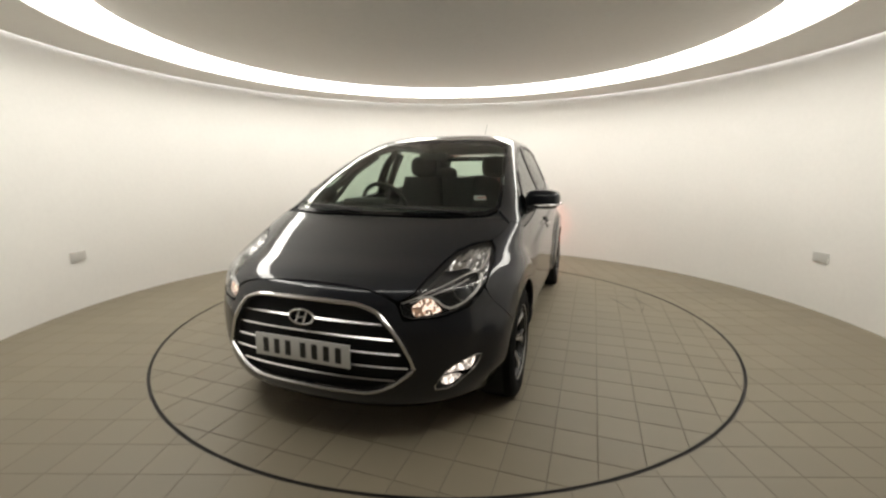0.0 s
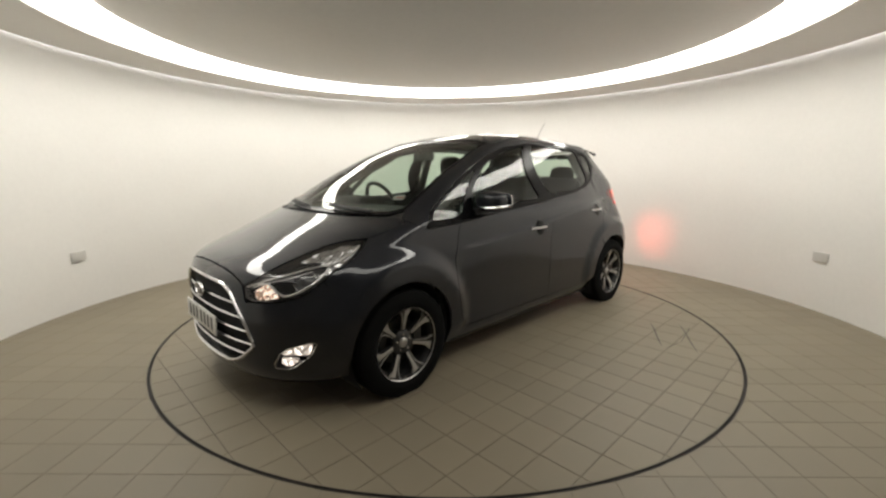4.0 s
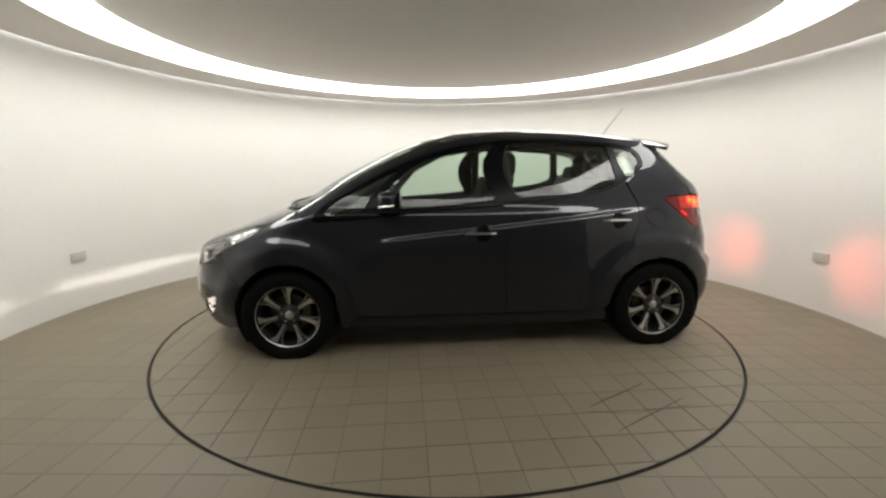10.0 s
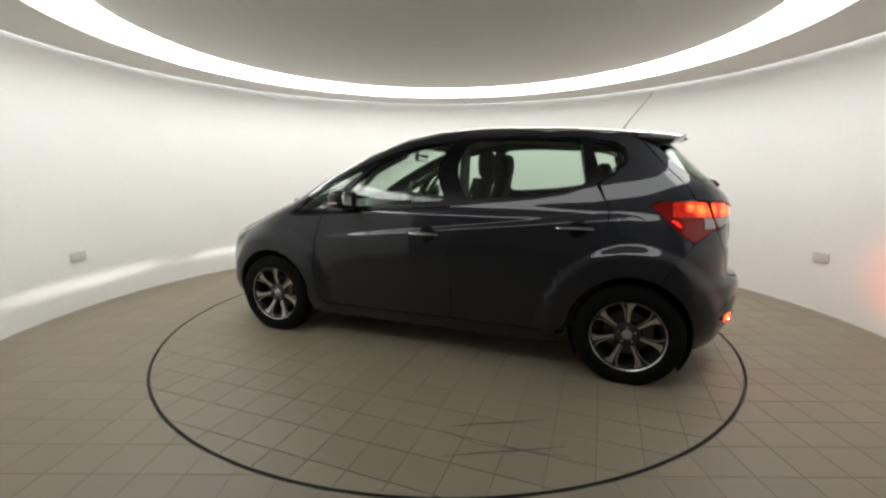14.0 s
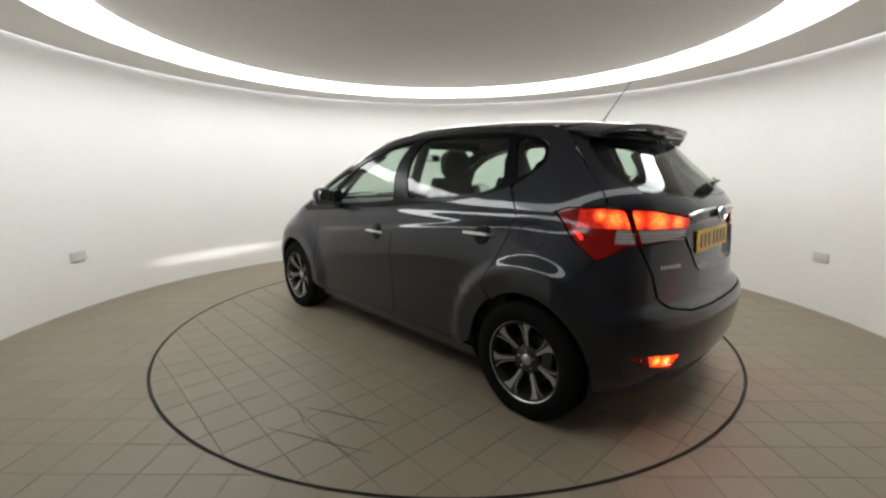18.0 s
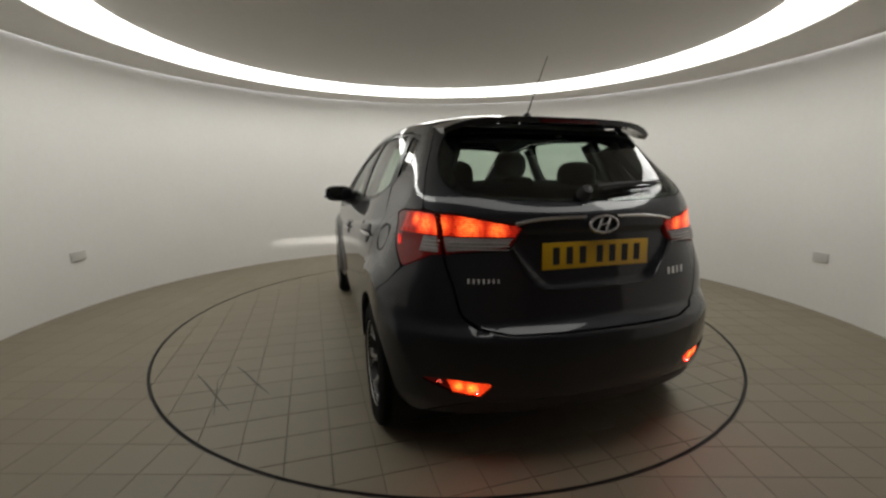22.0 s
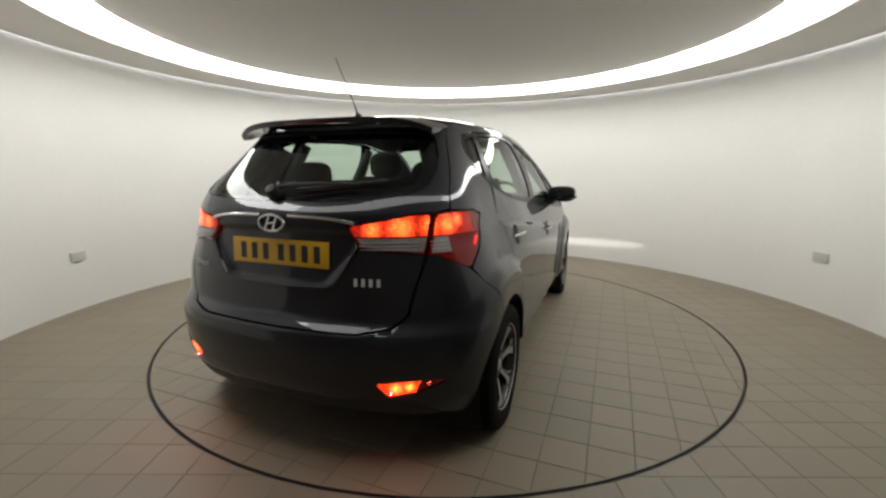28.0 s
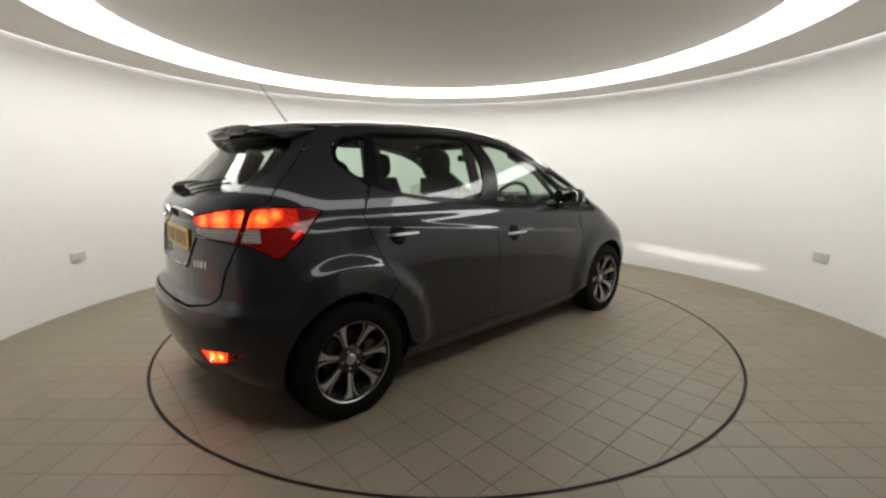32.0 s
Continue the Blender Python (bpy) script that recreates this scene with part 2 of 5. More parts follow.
def lathe(bm, profile, m=None, steps=48, a0=0.0, a1=360.0):
    """Turn (radius, height) pairs about z."""
    full = abs(a1 - a0) >= 359.9
    n = steps if full else steps + 1
    rings = []
    for i in range(n):
        a = radians(a0 + (a1 - a0) * i / steps)
        rings.append([bm.verts.new((r * math.cos(a), r * math.sin(a), h)) for r, h in profile])
    for i in range(steps):
        p, q = rings[i], rings[(i + 1) % n]
        for j in range(len(profile) - 1):
            bm.faces.new((p[j], q[j], q[j + 1], p[j + 1]))
    vs = [v for r in rings for v in r]
    if m is not None:
        bmesh.ops.transform(bm, matrix=m, verts=vs)
    return vs


def tube(bm, pts, radius, sides=10, closed=False):
    """A round bar along a line of points."""
    pts = [Vector(p) for p in pts]
    rings = []
    n = len(pts)
    for i, p in enumerate(pts):
        if closed:
            d = pts[(i + 1) % n] - pts[i - 1]
        else:
            d = pts[min(i + 1, n - 1)] - pts[max(i - 1, 0)]
        r = radius[i] if isinstance(radius, (list, tuple)) else radius
        q = d.to_track_quat("Z", "Y").to_matrix()
        rings.append([bm.verts.new(p + q @ Vector((r * math.cos(2 * math.pi * k / sides), r * math.sin(2 * math.pi * k / sides), 0))) for k in range(sides)])
    last = n if closed else n - 1
    for i in range(last):
        a, b = rings[i], rings[(i + 1) % n]
        for k in range(sides):
            bm.faces.new((a[k], a[(k + 1) % sides], b[(k + 1) % sides], b[k]))
    if not closed:
        bm.faces.new(rings[0][::-1])
        bm.faces.new(rings[-1])


def prism(bm, outline, depth, m=None, bevel=0.0):
    """An outline in x, y raised by depth in z."""
    low = [bm.verts.new((x, y, 0)) for x, y in outline]
    top = [bm.verts.new((x, y, depth)) for x, y in outline]
    n = len(outline)
    face = bm.faces.new(top)
    bm.faces.new(low[::-1])
    for i in range(n):
        bm.faces.new((low[i], low[(i + 1) % n], top[(i + 1) % n], top[i]))
    vs = low + top
    if bevel:
        made = bmesh.ops.bevel(bm, geom=list(face.edges), offset=bevel, segments=2, affect="EDGES")
        vs = list({v for f in made["faces"] for v in f.verts} | {v for v in vs if v.is_valid})
    if m is not None:
        bmesh.ops.transform(bm, matrix=m, verts=vs)
    return vs


def thing(name, label, category, group="", at=None):
    ob = new(name)
    ob.empty_display_size = .2
    if at is not None:
        ob.matrix_world = at
    return tagged(ob, label, category, group)


# ---- the room ----
def ring_wall(name, r0, r1, z0, z1, mat, a0=0.0, a1=360.0, steps=128, label=""):
    bm = bmesh.new()
    full = abs(a1 - a0) > 359.9
    lathe(bm, [(r0, z0), (r0, z1), (r1, z1), (r1, z0), (r0, z0)], Matrix.Translation((ROOM[0], ROOM[1], 0)), steps, a0, a1)
    bmesh.ops.remove_doubles(bm, verts=bm.verts, dist=1e-5)
    if not full:
        bmesh.ops.holes_fill(bm, edges=[e for e in bm.edges if e.is_boundary], sides=8)
    ob = part(name, bm, mat)
    return tagged(ob, label, "", "", "structure")


RECESS_HALF = 40.0
ring_wall("wall_round", ROOM_R, ROOM_R + .15, -.02, SOFFIT_Z + .3, WALL, -90 + RECESS_HALF, 270 - RECESS_HALF, 144, "smooth white curved studio wall")


def entrance():
    """Added closed recess behind the camera, unseen; its pale tone evens the car's reflections."""
    half = ROOM_R * math.sin(radians(RECESS_HALF)) + .06
    y0, y1 = ROOM[1] - ROOM_R * math.cos(radians(RECESS_HALF)) - .02, -5.2
    for name, x in (("wall_recess_west", -half - .06), ("wall_recess_east", half + .06)):
        bm = bmesh.new()
        box(bm, (x, (y0 + y1) / 2 - .06, SOFFIT_Z / 2), (.12, y0 - y1, SOFFIT_Z + .04))
        tagged(part(name, bm, CONCRETE), "pale side wall of the added, unseen recess", kind="structure")
    bm = bmesh.new()
    box(bm, (0, y1 - .1, SOFFIT_Z / 2), (2 * half + .24, .06, SOFFIT_Z + .04))
    for i in range(21):
        box(bm, (0, y1 - .062, .06 + i * .105), (2 * half - .04, .02, .09), bevel=.008, segments=1)
    tagged(part("shutter_recess", bm, SHUTTER), "pale grey slatted end of the added, unseen recess", kind="structure")
    bm = bmesh.new()
    box(bm, (0, (y0 + y1) / 2 - .2, SOFFIT_Z + .09), (2 * half + .3, y0 - y1 + .5, .1))
    tagged(part("ceiling_recess", bm, CONCRETE), "low pale ceiling over the added, unseen recess", kind="structure")
    bm = bmesh.new()
    box(bm, (0, (y0 + y1) / 2 + .1, -.05), (2 * half + .1, y0 - y1 + .6, .06))
    tagged(part("floor_recess", bm, CONCRETE), "pale bare floor of the added, unseen recess", kind="structure")


entrance()
LAMP_C = (-.05, 0.0)


def soffit():
    """Ceiling border: its inner edge round the lamp, its outer edge a finger's width off the wall."""
    bm = bmesh.new()
    n = 144
    rings = []
    prof = [(2.768, 2.44, 0), (2.768, SOFFIT_Z + .006, 0), (2.774, SOFFIT_Z, 0), (ROOM_R - .024, SOFFIT_Z, 1), (ROOM_R - .024, 2.37, 1), (ROOM_R - .10, 2.44, 1)]
    for i in range(n):
        a = 2 * math.pi * i / n
        rings.append([bm.verts.new(((ROOM if k else LAMP_C)[0] + r * math.cos(a), (ROOM if k else LAMP_C)[1] + r * math.sin(a), z)) for r, z, k in prof])
    for i in range(n):
        p, q = rings[i], rings[(i + 1) % n]
        for j in range(len(prof)):
            k = (j + 1) % len(prof)
            bm.faces.new((p[j], q[j], q[k], p[k]))
    tagged(part("ceiling_soffit", bm, CEILING, smooth_angle=30), "white lowered ceiling border round the ring light", kind="structure")


soffit()


def annulus(name, profile, mat, label, centre=LAMP_C, steps=128):
    bm = bmesh.new()
    lathe(bm, profile, Matrix.Translation((*centre, 0)), steps)
    bmesh.ops.remove_doubles(bm, verts=bm.verts, dist=1e-5)
    return tagged(part(name, bm, mat, smooth_angle=30), label, kind="structure")


annulus("ceiling_disc", [(.001, 2.40), (2.420, 2.40), (2.430, 2.41), (2.430, 2.47), (.001, 2.47)], CEILING, "large round white suspended ceiling panel")
annulus("ceiling_top", [(.001, 2.60), (3.75, 2.60), (3.75, 2.64), (.001, 2.64)], CEILING, "plain white ceiling above the light slot")


LAMP_DIM = 42.0


def ring_lamp():
    """The lit ring; its unseen near stretch is dimmed to darken the near floor."""
    lamp = thing("ring_light", "large circular ceiling light glowing warm white", "ceiling light", at=pose(LAMP_C[0], LAMP_C[1], 2.412))
    for name, a0, a1, mat, label in (("diffuser", -90 + LAMP_DIM, 270 - LAMP_DIM, LAMP_RING, ""), ("near_diffuser", -90 - LAMP_DIM, -90 + LAMP_DIM, LAMP_RING_DIM, "unseen near stretch of the ring, dimmed to darken the floor")):
        bm = bmesh.new()
        lathe(bm, [(2.432, -.008), (2.48, -.036), (2.58, -.060), (2.70, -.066), (2.767, -.064)], None, 96 if a1 - a0 > 180 else 32, a0, a1)
        bmesh.ops.recalc_face_normals(bm, faces=bm.faces)
        bm.normal_update()
        bmesh.ops.reverse_faces(bm, faces=[f for f in bm.faces if f.normal.z > 0])
        me = bpy.data.meshes.new(name)
        bm.to_mesh(me)
        bm.free()
        me.materials.append(mat)
        ob = new(name, me)
        ob.parent = lamp
        tagged(ob, label)
    bm = bmesh.new()
    lathe(bm, [(2.434, .004), (2.434, .06), (2.765, .06), (2.765, .004)], None, 128)
    part("lamp_tray", bm, TRIM, lamp, "white metal light tray")


ring_lamp()


def perimeter_strip():
    """The hidden light strip over the slot between ceiling border and wall."""
    lamp = thing("perimeter_light_strip", "thin hidden light strip washing the wall top", "light strip", at=pose(ROOM[0], ROOM[1], 2.385))
    bm = bmesh.new()
    lathe(bm, [(3.390, .0), (3.426, .0)], None, 128)
    bmesh.ops.reverse_faces(bm, faces=[f for f in bm.faces if f.normal.z > 0])
    part("strip_diffuser", bm, STRIP_GLOW, lamp, smooth_angle=0)
    bm = bmesh.new()
    lathe(bm, [(3.388, .003), (3.388, .02), (3.427, .02), (3.427, .003)], None, 128)
    part("strip_tray", bm, TRIM, lamp)


perimeter_strip()


def wall_socket(angle, z):
    x, y = ROOM[0] + (ROOM_R - .001) * math.cos(radians(angle)), ROOM[1] + (ROOM_R - .001) * math.sin(radians(angle))
    m = Matrix.Translation((x, y, z)) @ Matrix.Rotation(radians(angle + 90), 4, "Z") @ Matrix.Rotation(radians(90), 4, "X")
    sock = thing("wall_socket", "white plastic double power socket on the wall", "power socket", "sockets on the wall", m)
    bm = bmesh.new()
    box(bm, (0, 0, -.004), (.146, .086, .018), bevel=.005)
    part("face_plate", bm, SOCKET, sock)
    for sx in (-1, 1):
        bm = bmesh.new()
        box(bm, (sx * .020, .024, .006), (.016, .012, .008), bevel=.002)
        part("switch", bm, SOCKET, sock)
        bm = bmesh.new()
        for dx, dy, w, h in ((0, .004, .005, .010), (-.011, -.018, .009, .005), (.011, -.018, .009, .005)):
            box(bm, (sx * .042 + dx, dy - .006, .0052), (w, h, .002))
        part("socket_slots", bm, BLACK_PLASTIC, sock)


wall_socket(176.0 - .5, .495)
wall_socket(4.0, .50)
# ---- the car's outer surface: plan curves at each height, front centre (s=0) to rear centre (s=1) ----
def smooth(*pts):
    """A monotone-ish cubic through (x, y) pairs, held flat past its ends."""
    px, py = np.array([p[0] for p in pts]), np.array([p[1] for p in pts])
    d = np.diff(py) / np.diff(px)
    m = np.empty(len(px))
    m[0], m[-1] = d[0], d[-1]
    m[1:-1] = np.where(d[:-1] * d[1:] > 0, 2 * d[:-1] * d[1:] / (d[:-1] + d[1:] + 1e-12), 0)

    def f(x):
        x = np.clip(x, px[0], px[-1])
        i = np.clip(np.searchsorted(px, x) - 1, 0, len(px) - 2)
        h = px[i + 1] - px[i]
        t = (x - px[i]) / h
        return ((1 + 2 * t) * (1 - t) ** 2 * py[i] + t * (1 - t) ** 2 * h * m[i]
                + t * t * (3 - 2 * t) * py[i + 1] + t * t * (t - 1) * h * m[i + 1])
    return f


nose = smooth((.15, 2.01), (.2, 2.065), (.28, 2.095), (.4, 2.108), (.55, 2.105), (.66, 2.09), (.73, 2.06), (.78, 1.985), (.85, 1.80),
              (.92, 1.62), (1.0, 1.41), (1.065, 1.265), (1.207, 1.04), (1.33, .81), (1.416, .63), (1.5, .40), (1.56, .15))
tail = smooth((.15, -1.80), (.25, -1.90), (.4, -1.966), (.555, -1.984), (.60, -1.980), (.635, -1.945), (.665, -1.915), (.8, -1.906), (1.0, -1.892), (1.085, -1.888),
              (1.098, -1.879), (1.138, -1.843), (1.3, -1.675), (1.44, -1.535), (1.56, -1.40))
front_corner = smooth((.15, 1.30), (.7, 1.32), (.82, 1.22), (.94, 1.12), (1.0, 1.03), (1.1, .90), (1.25, .64), (1.4, .32), (1.5, .05), (1.56, -.15))
rear_corner = smooth((.15, -1.38), (.6, -1.40), (1.0, -1.30), (1.25, -1.22), (1.5, -1.1))
half_width = smooth((.15, .79), (.2, .835), (.28, .855), (.4, .862), (.58, .87), (.75, .866), (.88, .853), (.965, .838), (1.03, .808), (1.08, .790), (1.25, .719),
                    (1.4, .647), (1.47, .609), (1.52, .568), (1.56, .50))
front_power = smooth((.15, 2.45), (.8, 2.45), (.9, 2.42), (1.05, 2.5), (1.5, 2.5))
rear_power = smooth((.15, 2.6), (.9, 2.7), (1.06, 2.9), (1.2, 3.6), (1.5, 3.6))
S1, S2 = .30, .74
AXLE = 1.3075


def step(e0, e1, v):
    t = np.clip((v - e0) / (e1 - e0), 0, 1)
    return t * t * (3 - 2 * t)


def side_relief(x, z):
    """Wheel-arch flares and the rising shoulder crease of the doors."""
    out = 0
    for cx, r0, r1, high in ((AXLE, .555, .430, .036), (-AXLE, .545, .462, .028)):
        r = np.hypot(x - cx, z - .315)
        out = out + high * step(r0, r1, r) * step(.2, .34, z)
    out = out + .022 * step(1.48, 1.72, x) * step(.645, .50, z) * step(.24, .40, z)
    line = .80 + .105 * (.75 - x)
    band = step(.9, .55, x) * step(-1.35, -1.05, x)
    out = out + .014 * band * step(line + .018, line - .022, z) * step(line - .34, line - .03, z)
    out = out - .045 * step(-.7, -1.45, x) * step(.75, 1.0, z) * (1 + .3 * step(1.1, 1.5, z))
    return out


def shell(s, z, inset=0.0):
    """The point of the left half of the body at plan parameter s and height z."""
    s, z = np.asarray(s, float), np.asarray(z, float)
    xa, xb = front_corner(z), rear_corner(z)
    f, r = nose(z), tail(z)
    a = np.clip(s / S1, 0, 1) * math.pi / 2
    b = np.clip((1 - s) / (1 - S2), 0, 1) * math.pi / 2
    pf, pr = 2 / front_power(z), 2 / rear_power(z)
    mid = xa + (xb - xa) * np.clip((s - S1) / (S2 - S1), 0, 1)
    x = np.where(s < S1, xa + (f - xa) * np.abs(np.cos(a)) ** pf, np.where(s > S2, xb + (r - xb) * np.abs(np.cos(b)) ** pr, mid))
    k = np.where(s < S1, np.abs(np.sin(a)) ** pf, np.where(s > S2, np.abs(np.sin(b)) ** pr, 1.0))
    y = (half_width(z) + side_relief(x, z)) * k
    return np.stack([x, y, z + 0 * x], -1)


def shell_normal(s, z):
    e = 2e-3
    s = np.clip(s, e, 1 - e)
    a = shell(s + e, z) - shell(s - e, z)
    b = shell(s, z + e) - shell(s, z - e)
    n = np.cross(b, a)
    n /= np.linalg.norm(n, axis=-1, keepdims=True) + 1e-12
    return -n


def s_side(x, z):
    """The plan parameter where the body's flank has that x."""
    lo, hi = 0.0, 1.0
    for _ in range(40):
        m = (lo + hi) / 2
        if shell(m, z)[0] > x:
            lo = m
        else:
            hi = m
    return lo


def s_end(y, z, rear=False):
    """The plan parameter where the front (or the rear) end has that y."""
    lo, hi = (S2, 1.0) if rear else (0.0, S1)
    for _ in range(40):
        m = (lo + hi) / 2
        if (shell(m, z)[1] < y) != rear:
            lo = m
        else:
            hi = m
    return lo


roof_line = smooth((-1.75, 1.475), (-1.6, 1.497), (-1.45, 1.52), (-1.2, 1.55), (-.8, 1.578), (-.3, 1.590), (0, 1.577), (.2, 1.549), (.3, 1.532), (.5, 1.485), (.7, 1.42))


def roof_z(x, y):
    return roof_line(x) - .012 * (y / .6) ** 2 - .06 * (np.abs(y) / .6) ** 5


def shell_top(s):
    """The height at which the shell meets the roof."""
    lo, hi = 1.2, 1.56
    for _ in range(30):
        m = (lo + hi) / 2
        p = shell(s, m)
        if p[2] < roof_z(p[0], p[1]):
            lo = m
        else:
            hi = m
    return lo
from mathutils.geometry import delaunay_2d_cdt

CAR = thing("car", "dark grey metallic hatchback car, lights on, parked on turntable", "car")


def densify(pts, gap=.018, closed=True):
    out = []
    n = len(pts)
    for i in range(n if closed else n - 1):
        a, b = pts[i], pts[(i + 1) % n]
        k = max(1, int(math.ceil(math.hypot((b[0] - a[0]) * 4.0, b[1] - a[1]) / gap)))
        out += [(a[0] + (b[0] - a[0]) * j / k, a[1] + (b[1] - a[1]) * j / k) for j in range(k)]
    if not closed:
        out.append(pts[-1])
    return out


def rounded(pts, r=.25, times=2):
    """Corner cutting: the outline with its corners eased."""
    for _ in range(times):
        out = []
        n = len(pts)
        for i in range(n):
            a, b = pts[i], pts[(i + 1) % n]
            out += [(a[0] + (b[0] - a[0]) * r, a[1] + (b[1] - a[1]) * r), (a[0] + (b[0] - a[0]) * (1 - r), a[1] + (b[1] - a[1]) * (1 - r))]
        pts = out
    return pts


def eased(pts, d=.022):
    """The outline with each corner cut by the same short length, twice."""
    for cut in (d, d * .4):
        out = []
        n = len(pts)
        for i in range(n):
            a, b = pts[i], pts[(i + 1) % n]
            k = min(.4, cut / (math.hypot((b[0] - a[0]) * 4.0, b[1] - a[1]) + 1e-9))
            out += [(a[0] + (b[0] - a[0]) * k, a[1] + (b[1] - a[1]) * k), (b[0] + (a[0] - b[0]) * k, b[1] + (a[1] - b[1]) * k)]
        pts = out
    return pts


def flank(*pts):
    """(x, z) of the flank to (s, z)."""
    return [(s_side(x, z), z) for x, z in pts]


def arch(cx, a0, a1, r=.347, n=22):
    """The wheel opening's edge, by angle from the front round over the top, as (s, z)."""
    out = []
    for i in range(n + 1):
        a = radians(a0 + (a1 - a0) * i / n)
        out.append((cx + r * math.cos(a), .315 + r * math.sin(a)))
    return flank(*[(x, max(z, .155)) for x, z in out])


def inside(poly, x, y):
    """Which of the points lie in the polygon."""
    px, py = np.array(poly).T
    qx, qy = np.roll(px, -1), np.roll(py, -1)
    hit = np.zeros(len(x), bool)
    for a, b, c, d in zip(px, py, qx, qy):
        if b != d:
            hit ^= ((b > y) != (d > y)) & (x < (c - a) * (y - b) / (d - b) + a)
    return hit


def shrink(poly, d):
    """Draw the outline in by d metres, to leave the shut line."""
    p = np.array(poly) * (4.0, 1.0)
    area = np.sum(p[:, 0] * np.roll(p[:, 1], -1) - p[:, 1] * np.roll(p[:, 0], -1))
    t = np.roll(p, -1, 0) - np.roll(p, 1, 0)
    n = np.stack([-t[:, 1], t[:, 0]], 1)
    n /= np.linalg.norm(n, axis=1, keepdims=True) + 1e-9
    q = p + n * d * np.sign(area)
    return [(float(a) / 4.0, float(b)) for a, b in q]


def surface_mesh(name, outline, holes=(), mat=None, gap=.0016, inset=0.0, rim=.014, grid=(.030, .020), centre=False, both=False, right=False, relief=None):
    """A panel cut out of the body's surface, with a turned-in rim. both: the two halves in one mesh; right: the right half alone."""
    edge = densify(outline)
    if gap:
        edge = shrink(edge, gap)
    if centre:
        edge = [(min(max(s, 0.0), 1.0) if 0.002 < s < .998 else round(s), z) for s, z in edge]
    cuts = [shrink(densify(h), -gap) if gap else densify(h) for h in holes]
    loops = [edge] + cuts
    pts, segs = [], []
    for lp in loops:
        k = len(pts)
        pts += [Vector((s * 4.0, z)) for s, z in lp]
        segs += [(k + i, k + (i + 1) % len(lp)) for i in range(len(lp))]
    e = np.array(edge)
    s0, s1, z0, z1 = e[:, 0].min() * 4, e[:, 0].max() * 4, e[:, 1].min(), e[:, 1].max()
    gx, gz = np.meshgrid(np.arange(s0 + grid[0] / 2, s1, grid[0]), np.arange(z0 + grid[1] / 2, z1, grid[1]))
    gx, gz = gx.ravel(), gz.ravel()
    keep = inside([(s * 4, z) for s, z in edge], gx, gz)
    for c in cuts:
        keep &= ~inside([(s * 4, z) for s, z in c], gx, gz)
    near = np.array([(p.x, p.y) for p in pts])
    gx, gz = gx[keep], gz[keep]
    if len(gx):
        d = np.concatenate([np.min((near[None, :, 0] - gx[k:k + 400, None]) ** 2 + (near[None, :, 1] - gz[k:k + 400, None]) ** 2, axis=1) for k in range(0, len(gx), 400)])
        far = d > (min(grid) * .45) ** 2
        pts += [Vector((a, b)) for a, b in zip(gx[far], gz[far])]
    vs, _, fs, origin, _, _ = delaunay_2d_cdt(pts, segs, [], 0, 1e-6)
    v2 = np.array([(v.x, v.y) for v in vs])
    tri = np.array([f for f in fs if len(f) == 3])
    c = v2[tri].mean(1)
    keep = inside([(s * 4, z) for s, z in edge], c[:, 0], c[:, 1])
    for h in cuts:
        keep &= ~inside([(s * 4, z) for s, z in h], c[:, 0], c[:, 1])
    tri = tri[keep]
    used = np.unique(tri)
    remap = -np.ones(len(v2), int)
    remap[used] = np.arange(len(used))
    tri, v2 = remap[tri], v2[used]
    s, z = v2[:, 0] / 4.0, v2[:, 1]
    nor = shell_normal(s, z)
    pos = shell(s, z) - nor * inset
    if relief is not None:
        pos = pos + nor * relief(pos, s, z)[:, None]
    # orient the faces outwards
    a, b, cc = pos[tri[:, 0]], pos[tri[:, 1]], pos[tri[:, 2]]
    fn = np.cross(b - a, cc - a)
    flip = np.sum(fn * nor[tri[:, 0]], 1) < 0
    tri[flip] = tri[flip][:, ::-1]
    # rim along the boundary edges
    count = {}
    for t in tri:
        for i in range(3):
            a, b = int(t[i]), int(t[(i + 1) % 3])
            count[(min(a, b), max(a, b))] = count.get((min(a, b), max(a, b)), []) + [(a, b)]
    border = [v[0] for v in count.values() if len(v) == 1]
    if centre:
        border = [(a, b) for a, b in border if not (abs(pos[a, 1]) < 1e-4 and abs(pos[b, 1]) < 1e-4)]
    n0 = len(pos)
    rimv = sorted({i for ab in border for i in ab})
    if rim and border:
        outer = {v: n0 + i for i, v in enumerate(rimv)}
        inner = {v: n0 + len(rimv) + i for i, v in enumerate(rimv)}
        allp = np.concatenate([pos, pos[rimv], pos[rimv] - nor[rimv] * rim])
        quads = [(outer[b], outer[a], inner[a], inner[b]) for a, b in border]
    else:
        allp, quads = pos, []
    faces = [tuple(int(i) for i in t) for t in tri] + quads
    verts, norms = allp, np.concatenate([nor, np.zeros((len(allp) - n0, 3))])
    if both or right:
        mv = verts * (1, -1, 1)
        mf = [tuple(reversed(f)) for f in faces]
        mn = norms * (1, -1, 1)
        if right:
            verts, faces, norms = mv, mf, mn
        else:
            k = len(verts)
            verts, norms = np.concatenate([verts, mv]), np.concatenate([norms, mn])
            faces = faces + [tuple(i + k for i in f) for f in mf]
    me = mesh_from(name, verts, faces, mat)
    if relief is None:
        me.normals_split_custom_set_from_vertices([tuple(n) for n in norms])
    return me


def panel(name, outline, mat=None, parent=None, label="", **kw):
    ob = new(name, surface_mesh(name, outline, mat=mat or PAINT, **kw))
    ob.parent = parent or CAR
    return tagged(ob, label)


